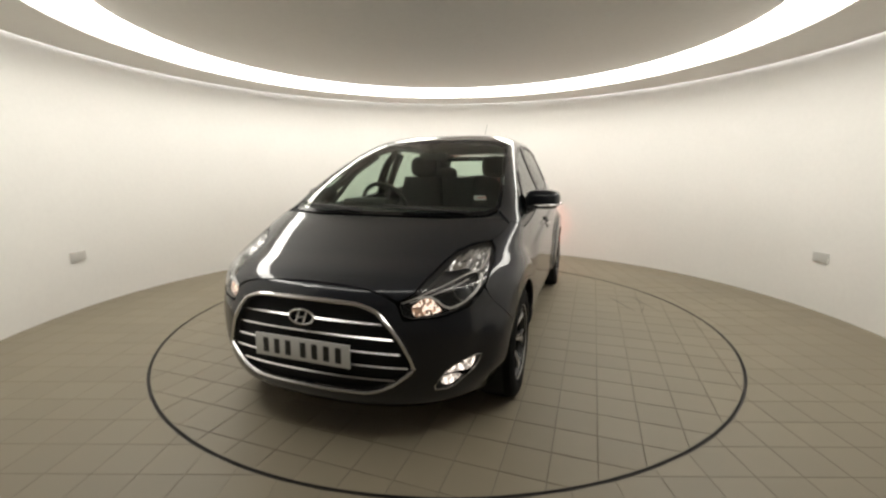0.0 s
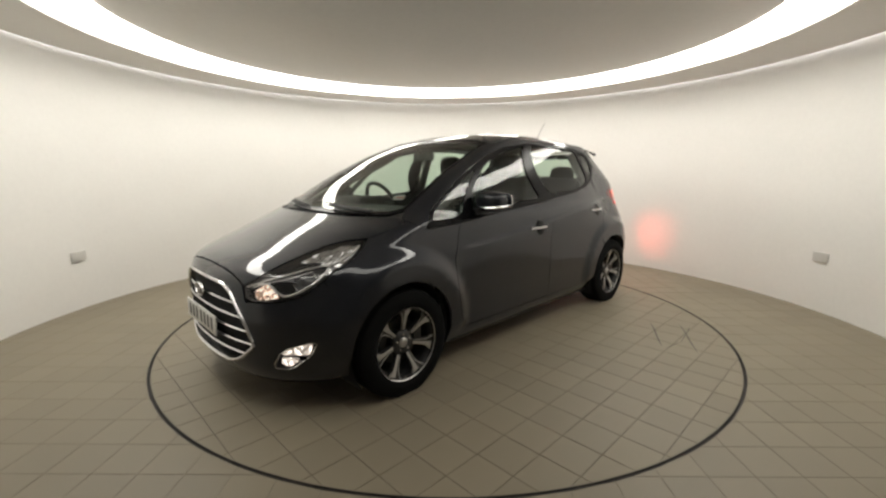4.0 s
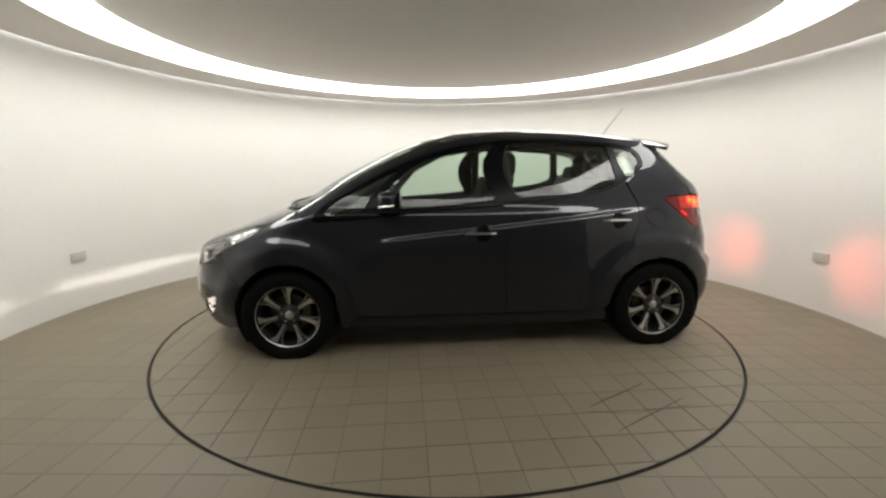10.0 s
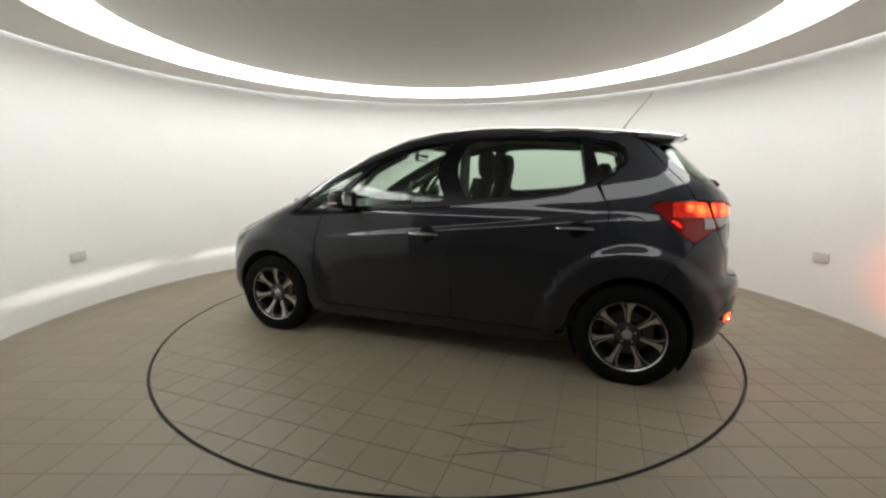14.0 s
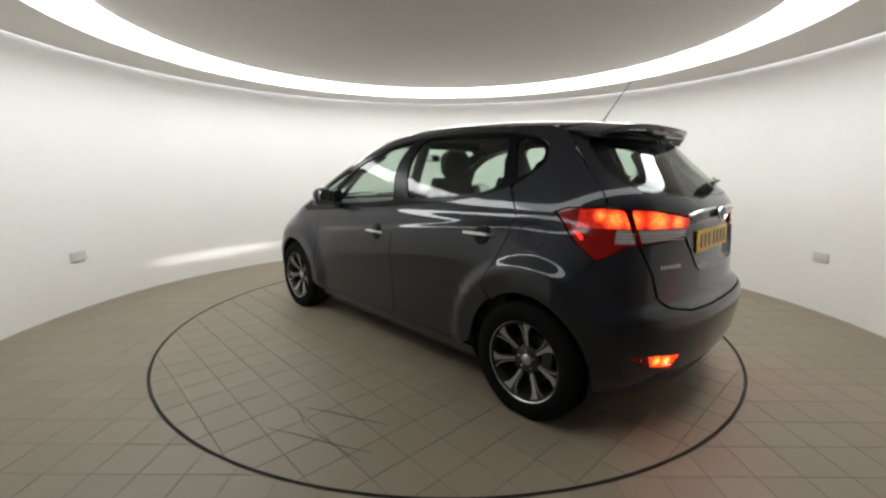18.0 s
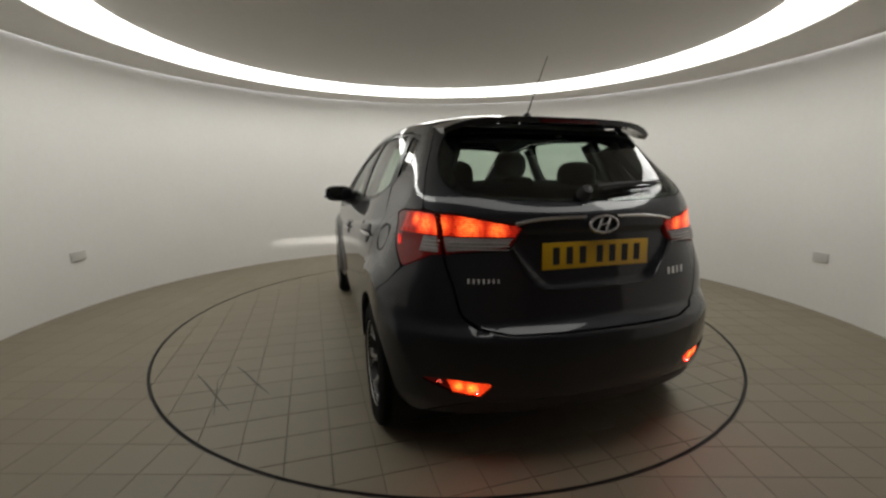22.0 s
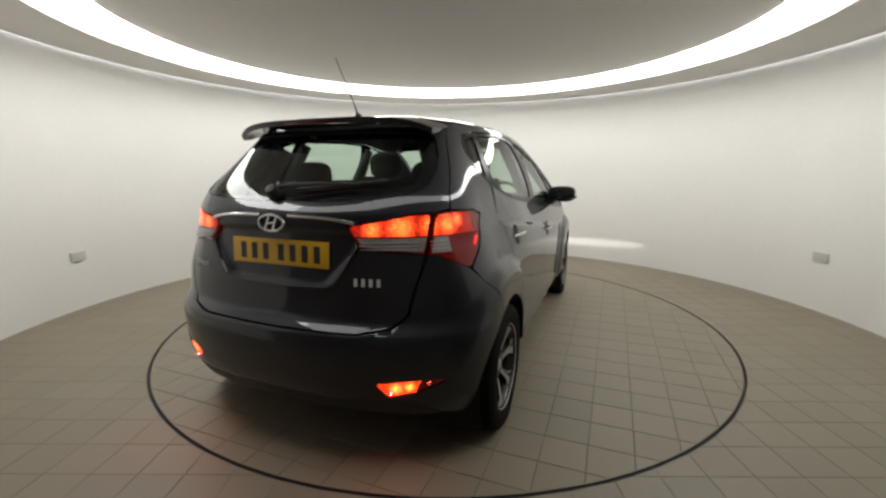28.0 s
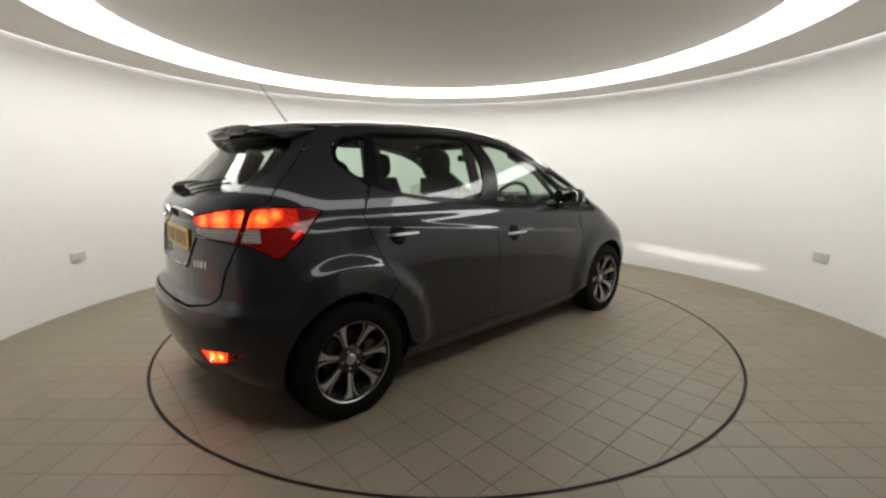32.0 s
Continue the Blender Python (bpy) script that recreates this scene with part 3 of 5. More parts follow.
def pair(name, outline, mat=None, parents=None, label="", **kw):
    """The same panel on the left and on the right."""
    return [panel(name, outline, mat, parents[i] if parents else None, label, right=bool(i), **kw) for i in (0, 1)]


# outlines on the surface: (s, z) or, by flank(), (x, z)
belt = flank((1.10, .932), (.84, .946), (.57, .972), (.20, 1.005), (-.17, 1.036), (-.40, 1.060), (-.70, 1.090), (-.90, 1.124), (-1.08, 1.188))
dlo_rear = flank((-1.205, 1.272), (-1.252, 1.33), (-1.235, 1.40), (-1.17, 1.448))
dlo_top = flank((-1.0, 1.476), (-.55, 1.496), (-.2, 1.490), (.14, 1.446), (.36, 1.383), (.61, 1.283), (.88, 1.140), (1.06, 1.03))
dlo = belt + dlo_rear + dlo_top
HEAD = [(.087, .690), (.102, .722), (.114, .785), (.124, .835), (.135, .868), (.156, .892), (.188, .904), (.200, .865), (.206, .81), (.197, .735), (.177, .662), (.140, .623), (.095, .618)]
HOOD_SIDE = [(.192, .907), (.213, .943), (.223, .972)]
TAIL_OUT = [(.753, 1.068), (.763, 1.088), (.803, 1.096), (.838, 1.091), (.862, .927), (.848, .926), (.807, .862), (.780, .935)]
TAIL_IN = [(.844, 1.091), (.870, 1.089), (.903, 1.071), (.946, 1.043), (.934, .957), (.877, .937), (.867, .928)]
FOG = [(.126, .268), (.143, .380), (.190, .432), (.182, .350), (.154, .262)]
GRILLE = [(0, .690), (.033, .690), (.058, .673), (.075, .62), (.105, .40), (.101, .375), (.068, .268), (.030, .272), (0, .290)]
DOOR_FRONT = flank((.84, .940), (.875, .85), (.90, .70), (.905, .52), (.875, .37), (.83, .275))
REAR_SHUT = flank((-1.10, 1.19), (-1.165, 1.04), (-1.155, .925), (-1.085, .77), (-1.03, .66))
BUMP_REAR = [(.807, .858), (.793, .815), (.772, .755), (.757, .69)]
GRILLE_EDGE = rounded([(-.033, .690)] + GRILLE[1:-1] + [(-.030, .272), (-.068, .268), (-.101, .375), (-.105, .40), (-.075, .62), (-.058, .673)], .3, 2)
GRILLE_HALF = sorted([p for p in GRILLE_EDGE if p[0] > .001], key=lambda p: math.atan2(p[0], p[1] - .48))
HEAD_R, FOG_R = rounded(HEAD, .18, 1), rounded(FOG, .2, 1)


def upper_edge(s0, s1, n=60):
    return [(s0 + (s1 - s0) * i / n, shell_top(s0 + (s1 - s0) * i / n) - .004) for i in range(n + 1)]


def build_shell():
    # bumpers
    outline = ([(0, .754), (.03, .750), (.055, .738), (.074, .716), (.085, .690), (.093, .612), (.140, .617), (.178, .655), (.199, .722), (.211, .665)]
               + arch(AXLE, 34, -19, n=12) + [(.205, .185), (.17, .165), (.13, .158), (.07, .155), (0, .155), (0, .285)] + GRILLE_HALF[::-1] + [(0, .690)])
    panel("front_bumper", outline, centre=True, both=True, holes=[FOG_R], gap=.0014)
    outline = ([(.807, .858), (.848, .922), (.864, .922), (.884, .80), (.892, .69), (.906, .642), (.935, .619), (1, .617), (1, .332), (.90, .328), (.872, .290), (.845, .245), (.820, .228)]
               + arch(-AXLE, 193, 117, n=14) + BUMP_REAR[:0:-1])
    fogs = rounded([(.843, .430), (.877, .432), (.922, .418), (.907, .352), (.880, .372)], .15, 1)
    panel("rear_bumper", outline, centre=True, both=True, holes=[fogs])
    # the body-coloured bumper turns under here; its shade is put in as black
    panel("bumper_valance", [(1, .329), (.902, .325), (.875, .288), (.850, .245), (.93, .255), (1, .260)], BLACK_PLASTIC, centre=True, both=True, inset=.003, label="lower rear bumper, black for the shade of its underside")
    # bonnet, wings, doors
    hood = [(0, .757), (.03, .753), (.0555, .741), (.075, .719), (.0865, .695)] + HEAD_R_TOP + HOOD_SIDE + [(.205, 1.000), (.163, 1.003), (.083, .998), (0, .998)]
    panel("bonnet", hood, centre=True, both=True, grid=(.03, .008), rim=.012, gap=.0014)
    fender = (HOOD_SIDE + [(.232, .985)] + flank((1.13, .948)) + belt[:2] + DOOR_FRONT[1:]
              + flank((.93, .20), (.96, .19)) + arch(AXLE, 162, 34, n=26) + [(.211, .665), (.199, .727), (.2075, .81), (.2015, .868), (.190, .905)])
    pair("front_wing", fender, grid=(.03, .010))
    mid = flank((-.20, 1.031), (-.20, .85), (-.19, .6), (-.195, .275))
    pair("front_door", belt[1:4] + mid + flank((.3, .27)) + DOOR_FRONT[::-1][:-1], grid=(.03, .007))
    rear = [belt[4]] + belt[5:] + REAR_SHUT[1:] + arch(-AXLE, 52, 10, r=.352, n=10) + flank((-.93, .30), (-.87, .272), (-.5, .272)) + mid[::-1][:-1]
    pair("rear_door", rear, grid=(.03, .007))
    pair("sill", flank((.94, .185), (.93, .262), (.5, .262), (-.2, .264), (-.85, .264), (-.94, .262), (-.955, .185), (-.5, .158), (.5, .158)), inset=.010)
    # body side frame: windscreen pillar, cant rail, rear quarter
    side = ([(.227, .977), (.196, 1.035), (.206, 1.12), (.214, 1.23), (.226, 1.40), (.232, 1.462)] + upper_edge(.236, .786)
            + [(.787, 1.465), (.790, 1.40), (.797, 1.27), (.807, 1.165), (.812, 1.104), (.803, 1.100), (.763, 1.092), (.751, 1.070), (.778, .935), (.804, .860)]
            + BUMP_REAR[1:] + arch(-AXLE, 117, 54, n=14) + REAR_SHUT[::-1] + dlo_rear + dlo_top + flank((1.12, .945)) + [(.232, .985)])
    pair("body_side_frame", side, grid=(.03, .012))
    # tailgate round its window
    win = [(1, 1.137), (.985, 1.137), (.918, 1.151), (.880, 1.168), (.850, 1.210), (.834, 1.255), (.822, 1.33), (.822, 1.40), (.835, 1.436), (1, 1.446)]
    gate = ([(.788, 1.470), (.792, 1.405), (.799, 1.27), (.809, 1.165), (.814, 1.107), (.838, 1.095), (.870, 1.093), (.903, 1.075), (.947, 1.047), (.936, .953), (.877, .933), (.866, .922), (.887, .80), (.895, .69), (.909, .646), (.937, .623), (1, .621), (1, 1.137)]
            + win[1:-1] + [(1, 1.446), (1, 1.457), (.90, 1.462), (.83, 1.472), (.80, 1.472)])

    def plate_recess(pos, s, z):
        """The number-plate hollow of the tailgate."""
        y = np.abs(pos[:, 1])
        half = .255 + .14 * np.clip((z - .79) / .16, 0, 1)
        d = np.minimum(half - y, np.minimum(z - .785, 1.03 - z))
        return -.020 * step(0, .022, d) * (pos[:, 0] < -1.5)

    panel("tailgate", gate, centre=True, both=True, grid=(.024, .012), relief=plate_recess)
    global GATE_WINDOW
    GATE_WINDOW = panel("rear_window", win, WINDOW, centre=True, both=True, gap=.003, inset=.004, rim=0, label="green-tinted rear window with a dark border")
    # glass and black frames of the flanks
    panes = {
        "quarter_glass": flank((1.06, .975), (.80, 1.000), (.53, 1.280), (.60, 1.263), (.87, 1.118), (1.04, 1.018)),
        "door_glass": flank((.69, 1.010), (.20, 1.045), (-.13, 1.074), (-.145, 1.470), (.12, 1.424), (.40, 1.335)),
        "rear_door_glass": flank((-.285, 1.090), (-.70, 1.120), (-.90, 1.150), (-1.02, 1.195), (-.975, 1.455), (-.55, 1.478), (-.26, 1.474)),
        "rear_quarter_glass": flank((-1.105, 1.222), (-1.19, 1.275), (-1.228, 1.335), (-1.205, 1.395), (-1.15, 1.430), (-1.03, 1.447)),
    }
    holes = [eased(p) for p in panes.values()]
    pair("window_frame", dlo, BLACK_GLOSS, holes=holes, gap=.003, inset=.004, rim=.02, label="gloss black window surround")
    for name, h in zip(panes, holes):
        pair(name, h, WINDOW, gap=0, inset=.010, rim=0, label="green-tinted side window glass")
    # windscreen, its black border and the cowl
    screen = [(0, 1.030), (.083, 1.028), (.160, 1.036), (.186, 1.055), (.194, 1.12), (.203, 1.23), (.215, 1.40), (.218, 1.452), (.18, 1.470), (.09, 1.482), (0, 1.486)]
    border = [(0, 1.012), (.083, 1.010), (.165, 1.018), (.193, 1.038), (.203, 1.12), (.211, 1.23), (.223, 1.40), (.228, 1.468), (.19, 1.492), (.09, 1.508), (0, 1.512)]
    panel("windscreen_border", border + screen[::-1], BLACK_GLOSS, centre=True, both=True, gap=0, inset=.003, grid=(.03, .008), label="black border of the windscreen")
    panel("roof_header", border[7:] + upper_edge(0, .232, 24), PAINT, centre=True, both=True, gap=0, grid=(.03, .006))
    panel("windscreen", screen, WINDOW, centre=True, both=True, gap=0, inset=.003, rim=0, grid=(.03, .012), label="green-tinted windscreen")
    panel("cowl", [(0, .990), (.083, .990), (.165, .996), (.205, 1.0), (.226, .975), (.196, 1.034), (.165, 1.016), (.083, 1.008), (0, 1.010)], BLACK_PLASTIC, centre=True, both=True, gap=0, inset=.016, rim=.02)


HEAD_R_TOP = [(.101, .725), (.113, .788), (.123, .838), (.134, .872), (.155, .896), (.187, .907)]
build_shell()


def build_roof():
    """The roof skin, its edge resting on the shell."""
    edge = [shell(s, shell_top(s)) for s in np.linspace(0, 1, 90)]
    half = [(p[0], p[1]) for p in edge]
    ring = half + [(x, -y) for x, y in half[::-1][1:-1]]
    pts = [Vector(p) for p in ring]
    segs = [(i, (i + 1) % len(ring)) for i in range(len(ring))]
    gx, gy = np.meshgrid(np.arange(-1.7, .6, .04), np.arange(-.66, .67, .04))
    gx, gy = gx.ravel(), gy.ravel()
    ok = inside(ring, gx, gy)
    near = np.array(ring)
    for a, b in zip(gx[ok], gy[ok]):
        if np.min((near[:, 0] - a) ** 2 + (near[:, 1] - b) ** 2) > .018 ** 2:
            pts.append(Vector((a, b)))
    vs, _, fs, _, _, _ = delaunay_2d_cdt(pts, segs, [], 0, 1e-6)
    v = np.array([(p.x, p.y) for p in vs])
    faces = [f for f in fs if inside(ring, np.array([v[list(f), 0].mean()]), np.array([v[list(f), 1].mean()]))[0]]
    z = roof_z(v[:, 0], v[:, 1])
    pos = np.stack([v[:, 0], v[:, 1], z], 1)
    e = 1e-3
    n = np.stack([-(roof_z(v[:, 0] + e, v[:, 1]) - roof_z(v[:, 0] - e, v[:, 1])) / (2 * e), -(roof_z(v[:, 0], v[:, 1] + e) - roof_z(v[:, 0], v[:, 1] - e)) / (2 * e), np.ones(len(v))], 1)
    n /= np.linalg.norm(n, axis=1, keepdims=True)
    out = []
    for f in faces:
        a, b, c = (pos[i] for i in f[:3])
        out.append(tuple(f) if np.cross(b - a, c - a)[2] > 0 else tuple(reversed(f)))
    me = mesh_from("roof", pos, out, PAINT)
    me.normals_split_custom_set_from_vertices([tuple(k) for k in n])
    new("roof", me).parent = CAR
    me = mesh_from("headliner", pos * (.985, .97, 1) - (0, 0, .035), [tuple(reversed(f)) for f in out], LINER)
    new("headliner", me).parent = CAR


build_roof()


def build_spoiler():
    bm = bmesh.new()
    top, low = [], []
    ys = np.linspace(-.56, .56, 29)
    for k, depth in enumerate(np.linspace(0, 1, 8)):
        rt, rl = [], []
        for y in ys:
            q = abs(y) / .56
            back = -1.625 + .125 * q ** 3.0
            x0 = -1.30
            x = x0 + (back - x0) * depth
            z = roof_z(np.array(x), np.array(y)) + .004 + .003 * depth - .016 * q ** 6
            rt.append(bm.verts.new((x, y, z)))
            rl.append(bm.verts.new((x + .012 * depth, y * .99, z - .004 - .020 * step(.1, .8, depth))))
        top.append(rt)
        low.append(rl)
    n = len(ys)
    for a in range(7):
        for b in range(n - 1):
            bm.faces.new((top[a][b], top[a][b + 1], top[a + 1][b + 1], top[a + 1][b]))
            bm.faces.new((low[a][b], low[a + 1][b], low[a + 1][b + 1], low[a][b + 1]))
        for b in (0, n - 1):
            bm.faces.new((top[a][b], top[a + 1][b], low[a + 1][b], low[a][b]))
    for row in (0, 7):
        for b in range(n - 1):
            bm.faces.new((top[row][b], top[row][b + 1], low[row][b + 1], low[row][b]))
    sp = part("roof_spoiler", bm, PAINT, CAR, "body-coloured spoiler over the rear window", smooth_angle=50)
    bm = bmesh.new()
    box(bm, (-1.628, 0, 1.481), (.012, .30, .014), bevel=.004)
    part("high_brake_light", bm, RED_DARK, sp, "unlit dark red brake light strip")


build_spoiler()


def inner_shell():
    """Dark liner just inside the lower body, floor pan and wheel wells."""
    bm = bmesh.new()
    ss, zz = np.linspace(0, 1, 70), np.linspace(.19, .93, 16)
    for sign in (1, -1):
        rows = []
        for z in zz:
            p = shell(ss, np.full_like(ss, z)) - shell_normal(ss, np.full_like(ss, z)) * .03
            rows.append([bm.verts.new((x, sign * max(y, 0), k)) for x, y, k in p])
        for i in range(len(zz) - 1):
            for j in range(len(ss) - 1):
                c = (rows[i][j].co + rows[i + 1][j + 1].co) / 2
                if min((Vector((c.x - ax, c.z - .315))).length for ax in (AXLE, -AXLE)) < .37 and abs(c.y) > .55:
                    continue
                if abs(c.x) > 1.6 and .5 < abs(c.y) < .82 and .20 < c.z < .48:
                    continue
                if c.x > 1.2 and c.z > .78 - .5 * (c.x - 1.9) - .35:
                    if c.z > .70:
                        continue
                bm.faces.new((rows[i][j], rows[i][j + 1], rows[i + 1][j + 1], rows[i + 1][j]))
    part("body_liner", bm, UNDER, CAR, "dark inner body structure")
    bm = bmesh.new()
    box(bm, (.05, 0, .21), (3.45, 1.06, .05), bevel=.02)
    box(bm, (.0, 0, .20), (1.85, 1.62, .06), bevel=.02)
    box(bm, (-1.35, 0, .26), (.6, .9, .14), bevel=.04)
    part("floor_pan", bm, UNDER, CAR, "dark underbody floor")
    for cx in (AXLE, -AXLE):
        for sy in (1, -1):
            bm = bmesh.new()
            m = Matrix.Translation((cx, sy * .84, .315)) @ Matrix.Rotation(radians(90 * sy), 4, "X")
            lathe(bm, [(.350, -.004), (.352, .02), (.355, .34), (.1, .34)], m, 40)
            bmesh.ops.delete(bm, geom=[v for v in bm.verts if v.co.z < .10], context="VERTS")
            part("wheel_well", bm, UNDER, CAR, "black wheel arch liner")


inner_shell()
def at_bulb(s, z, reach):
    p = shell(s, z)
    return (float(p[0]), float(p[1]), z, reach)


TAIL_LIT = lit_lens("lit_tail_lamp", (.12, .004, .004), (1.0, .030, .008), (1.0, .13, .02), .40, 3.0,
                    [at_bulb(.806, 1.060, .07), at_bulb(.825, 1.045, .11), at_bulb(.850, 1.042, .11), at_bulb(.888, 1.040, .14), at_bulb(.92, 1.03, .10)])
FOG_LIT = lit_lens("lit_rear_fog_lamp", (.25, .01, .008), (1.0, .06, .008), (1.0, .11, .012), 1.3, 9.0, [at_bulb(.886, .402, .05), at_bulb(.900, .395, .06)])
SIDE_RED = glowing("lit_side_reflector", (1.0, .02, .01), 1.0, base=(.3, .01, .01), spots=.6, scale=90)
REVERSE_RIB = plain("pale_lens_rib", (.50, .47, .46), .2)
SATIN = plain("satin_silver_trim", (.72, .71, .70), .38, metal=.55, grain=.05)
LAMP_BALL = plain("dark_lamp_ball", (.05, .052, .055), .03, coat=1.0)


def shell_frame(s, z, sign=1, out=0.0):
    """Pose on the surface: x along the body, y up, z outwards."""
    p = shell(s, z)
    n = shell_normal(np.array([s]), np.array([z]))[0]
    p = p + n * out
    p, n = Vector((p[0], sign * p[1], p[2])), Vector((n[0], sign * n[1], n[2]))
    up = Vector((0, 0, 1))
    x = up.cross(n).normalized()
    y = n.cross(x)
    return Matrix((( x.x, y.x, n.x, p.x), (x.y, y.y, n.y, p.y), (x.z, y.z, n.z, p.z), (0, 0, 0, 1)))


def end_pose(x, y, z, front, lean=0.0):
    """Pose at an end of the car: x across, y up, z outwards."""
    m = Matrix.Translation((x, y, z)) @ Matrix.Rotation(radians(90 if front else -90), 4, "Z") @ Matrix.Rotation(radians(90), 4, "X")
    return m @ Matrix.Rotation(radians(lean), 4, "X")


# ---- wheels ----
WHEEL_Z, TRACK = .299, .780


def build_wheel(place, spin):
    """A wheel with its spokes turned by spin; the tyre is pressed flat where it stands."""
    wheel = new("wheel")
    wheel.parent = CAR
    wheel.matrix_basis = place
    tagged(wheel, "two-tone seven-spoke alloy wheel with a black tyre")
    turn = Matrix.Rotation(radians(-90), 4, "X")       # z of the lathe to +y, outwards
    bm = bmesh.new()
    prof = [(.208, -.10), (.235, -.108), (.285, -.106), (.306, -.092), (.315, -.06), (.315, -.054), (.310, -.053), (.310, -.047), (.316, -.046), (.316, -.019), (.311, -.018), (.311, -.012), (.316, -.011), (.316, .016), (.311, .017), (.311, .023), (.316, .024), (.316, .051), (.310, .052), (.310, .058), (.315, .06), (.306, .092), (.288, .104), (.25, .108), (.222, .105), (.212, .098), (.204, .09)]
    lathe(bm, prof, turn, 96)
    for v in bm.verts:
        if v.co.z < -.25:
            press = step(-.25, -.30, v.co.z)
            v.co.y *= 1 + .05 * press
        v.co.z = max(v.co.z, .0008 - WHEEL_Z)
    part("tyre", bm, RUBBER, wheel, "black rubber tyre")
    bm = bmesh.new()
    lathe(bm, [(.2075, .097), (.2125, .101), (.2125, .096), (.2075, .091), (.205, .089)], turn, 64)
    part("rim", bm, MACHINED, wheel, "machined alloy rim lip")
    bm = bmesh.new()
    lathe(bm, [(.205, .089), (.199, .08), (.196, .06), (.190, .04), (.187, -.09)], turn, 64)
    part("rim_inner", bm, DARK_ALLOY, wheel, "dark inner rim")
    bm = bmesh.new()
    lathe(bm, [(.186, .06), (.186, -.1), (.02, -.1)], turn, 48)
    part("barrel", bm, UNDER, wheel, "dark wheel barrel")
    bm = bmesh.new()
    lathe(bm, [(.135, .0), (.135, .012), (.06, .012), (.055, .03), (.0, .03)], turn, 48)
    part("brake_disc", bm, STEEL, wheel, "grey steel brake disc")
    bm = bmesh.new()
    box(bm, (-.115, .028, .02), (.06, .05, .11), bevel=.012)
    part("brake_caliper", bm, STEEL, wheel, "grey brake caliper")
    hub = bmesh.new()
    lathe(hub, [(.0, .058), (.060, .058), (.072, .05), (.076, .03), (.07, .0)], turn, 40)
    part("hub", hub, DARK_ALLOY, wheel, "dark wheel centre")
    cap = bmesh.new()
    lathe(cap, [(.0, .0655), (.024, .0645), (.029, .061), (.030, .055)], turn, 32)
    part("hub_cap", cap, MACHINED, wheel, "silver hub cap")
    for k in range(5):
        a = 2 * math.pi * k / 5 + .3 - radians(spin)
        nut = bmesh.new()
        lathe(nut, [(.0, .064), (.007, .064), (.0085, .058)], Matrix.Translation((.047 * math.cos(a), 0, .047 * math.sin(a))) @ turn, 6)
        part("wheel_nut", nut, CHROME, wheel)
    # a spoke: dark body with two machined blades that part towards the rim
    for k in range(7):
        m = Matrix.Rotation(2 * math.pi * k / 7 + radians(spin), 4, "Y")
        bm = bmesh.new()
        rows = []
        for i in range(7):
            t = i / 6
            r = .05 + .145 * t
            w = .0130 + .007 * t + .016 * t ** 4
            h = .050 + .033 * t
            rows.append([bm.verts.new(m @ Vector((x, y, r))) for x, y in ((-w, h - .028), (-w, h), (w, h), (w, h - .028))])
        for i in range(6):
            for j in range(4):
                bm.faces.new((rows[i][j], rows[i][(j + 1) % 4], rows[i + 1][(j + 1) % 4], rows[i + 1][j]))
        spoke = part("spoke", bm, DARK_ALLOY, wheel)
        for sx in (-1, 1):
            bm = bmesh.new()
            rows = []
            for i in range(8):
                t = i / 7
                r = .075 + .122 * t
                out, inn = .0115 + .007 * t + .026 * t ** 5, .0025 + .004 * t
                if sx > 0:
                    inn = out - .0035 - .004 * t
                else:
                    inn = -.003 - .002 * t
                h = .0525 + .033 * (r - .05) / .145
                rows.append([bm.verts.new(m @ Vector((sx * x, y, r))) for x, y in ((inn, h - .006), (inn + .002, h), (out, h), (out + .001, h - .010))])
            for i in range(7):
                for j in range(4):
                    bm.faces.new((rows[i][j], rows[i][(j + 1) % 4], rows[i + 1][(j + 1) % 4], rows[i + 1][j]))
            bm.faces.new(rows[0])
            bm.faces.new(rows[-1][::-1])
            part("spoke_face", bm, MACHINED, wheel, "machined spoke face")


for cx, sy, spin in ((AXLE, 1, 0), (-AXLE, 1, 2), (AXLE, -1, 35), (-AXLE, -1, 20)):
    build_wheel(Matrix.Translation((cx, sy * TRACK, WHEEL_Z)) @ Matrix.Rotation(0 if sy > 0 else math.pi, 4, "Z"), spin)


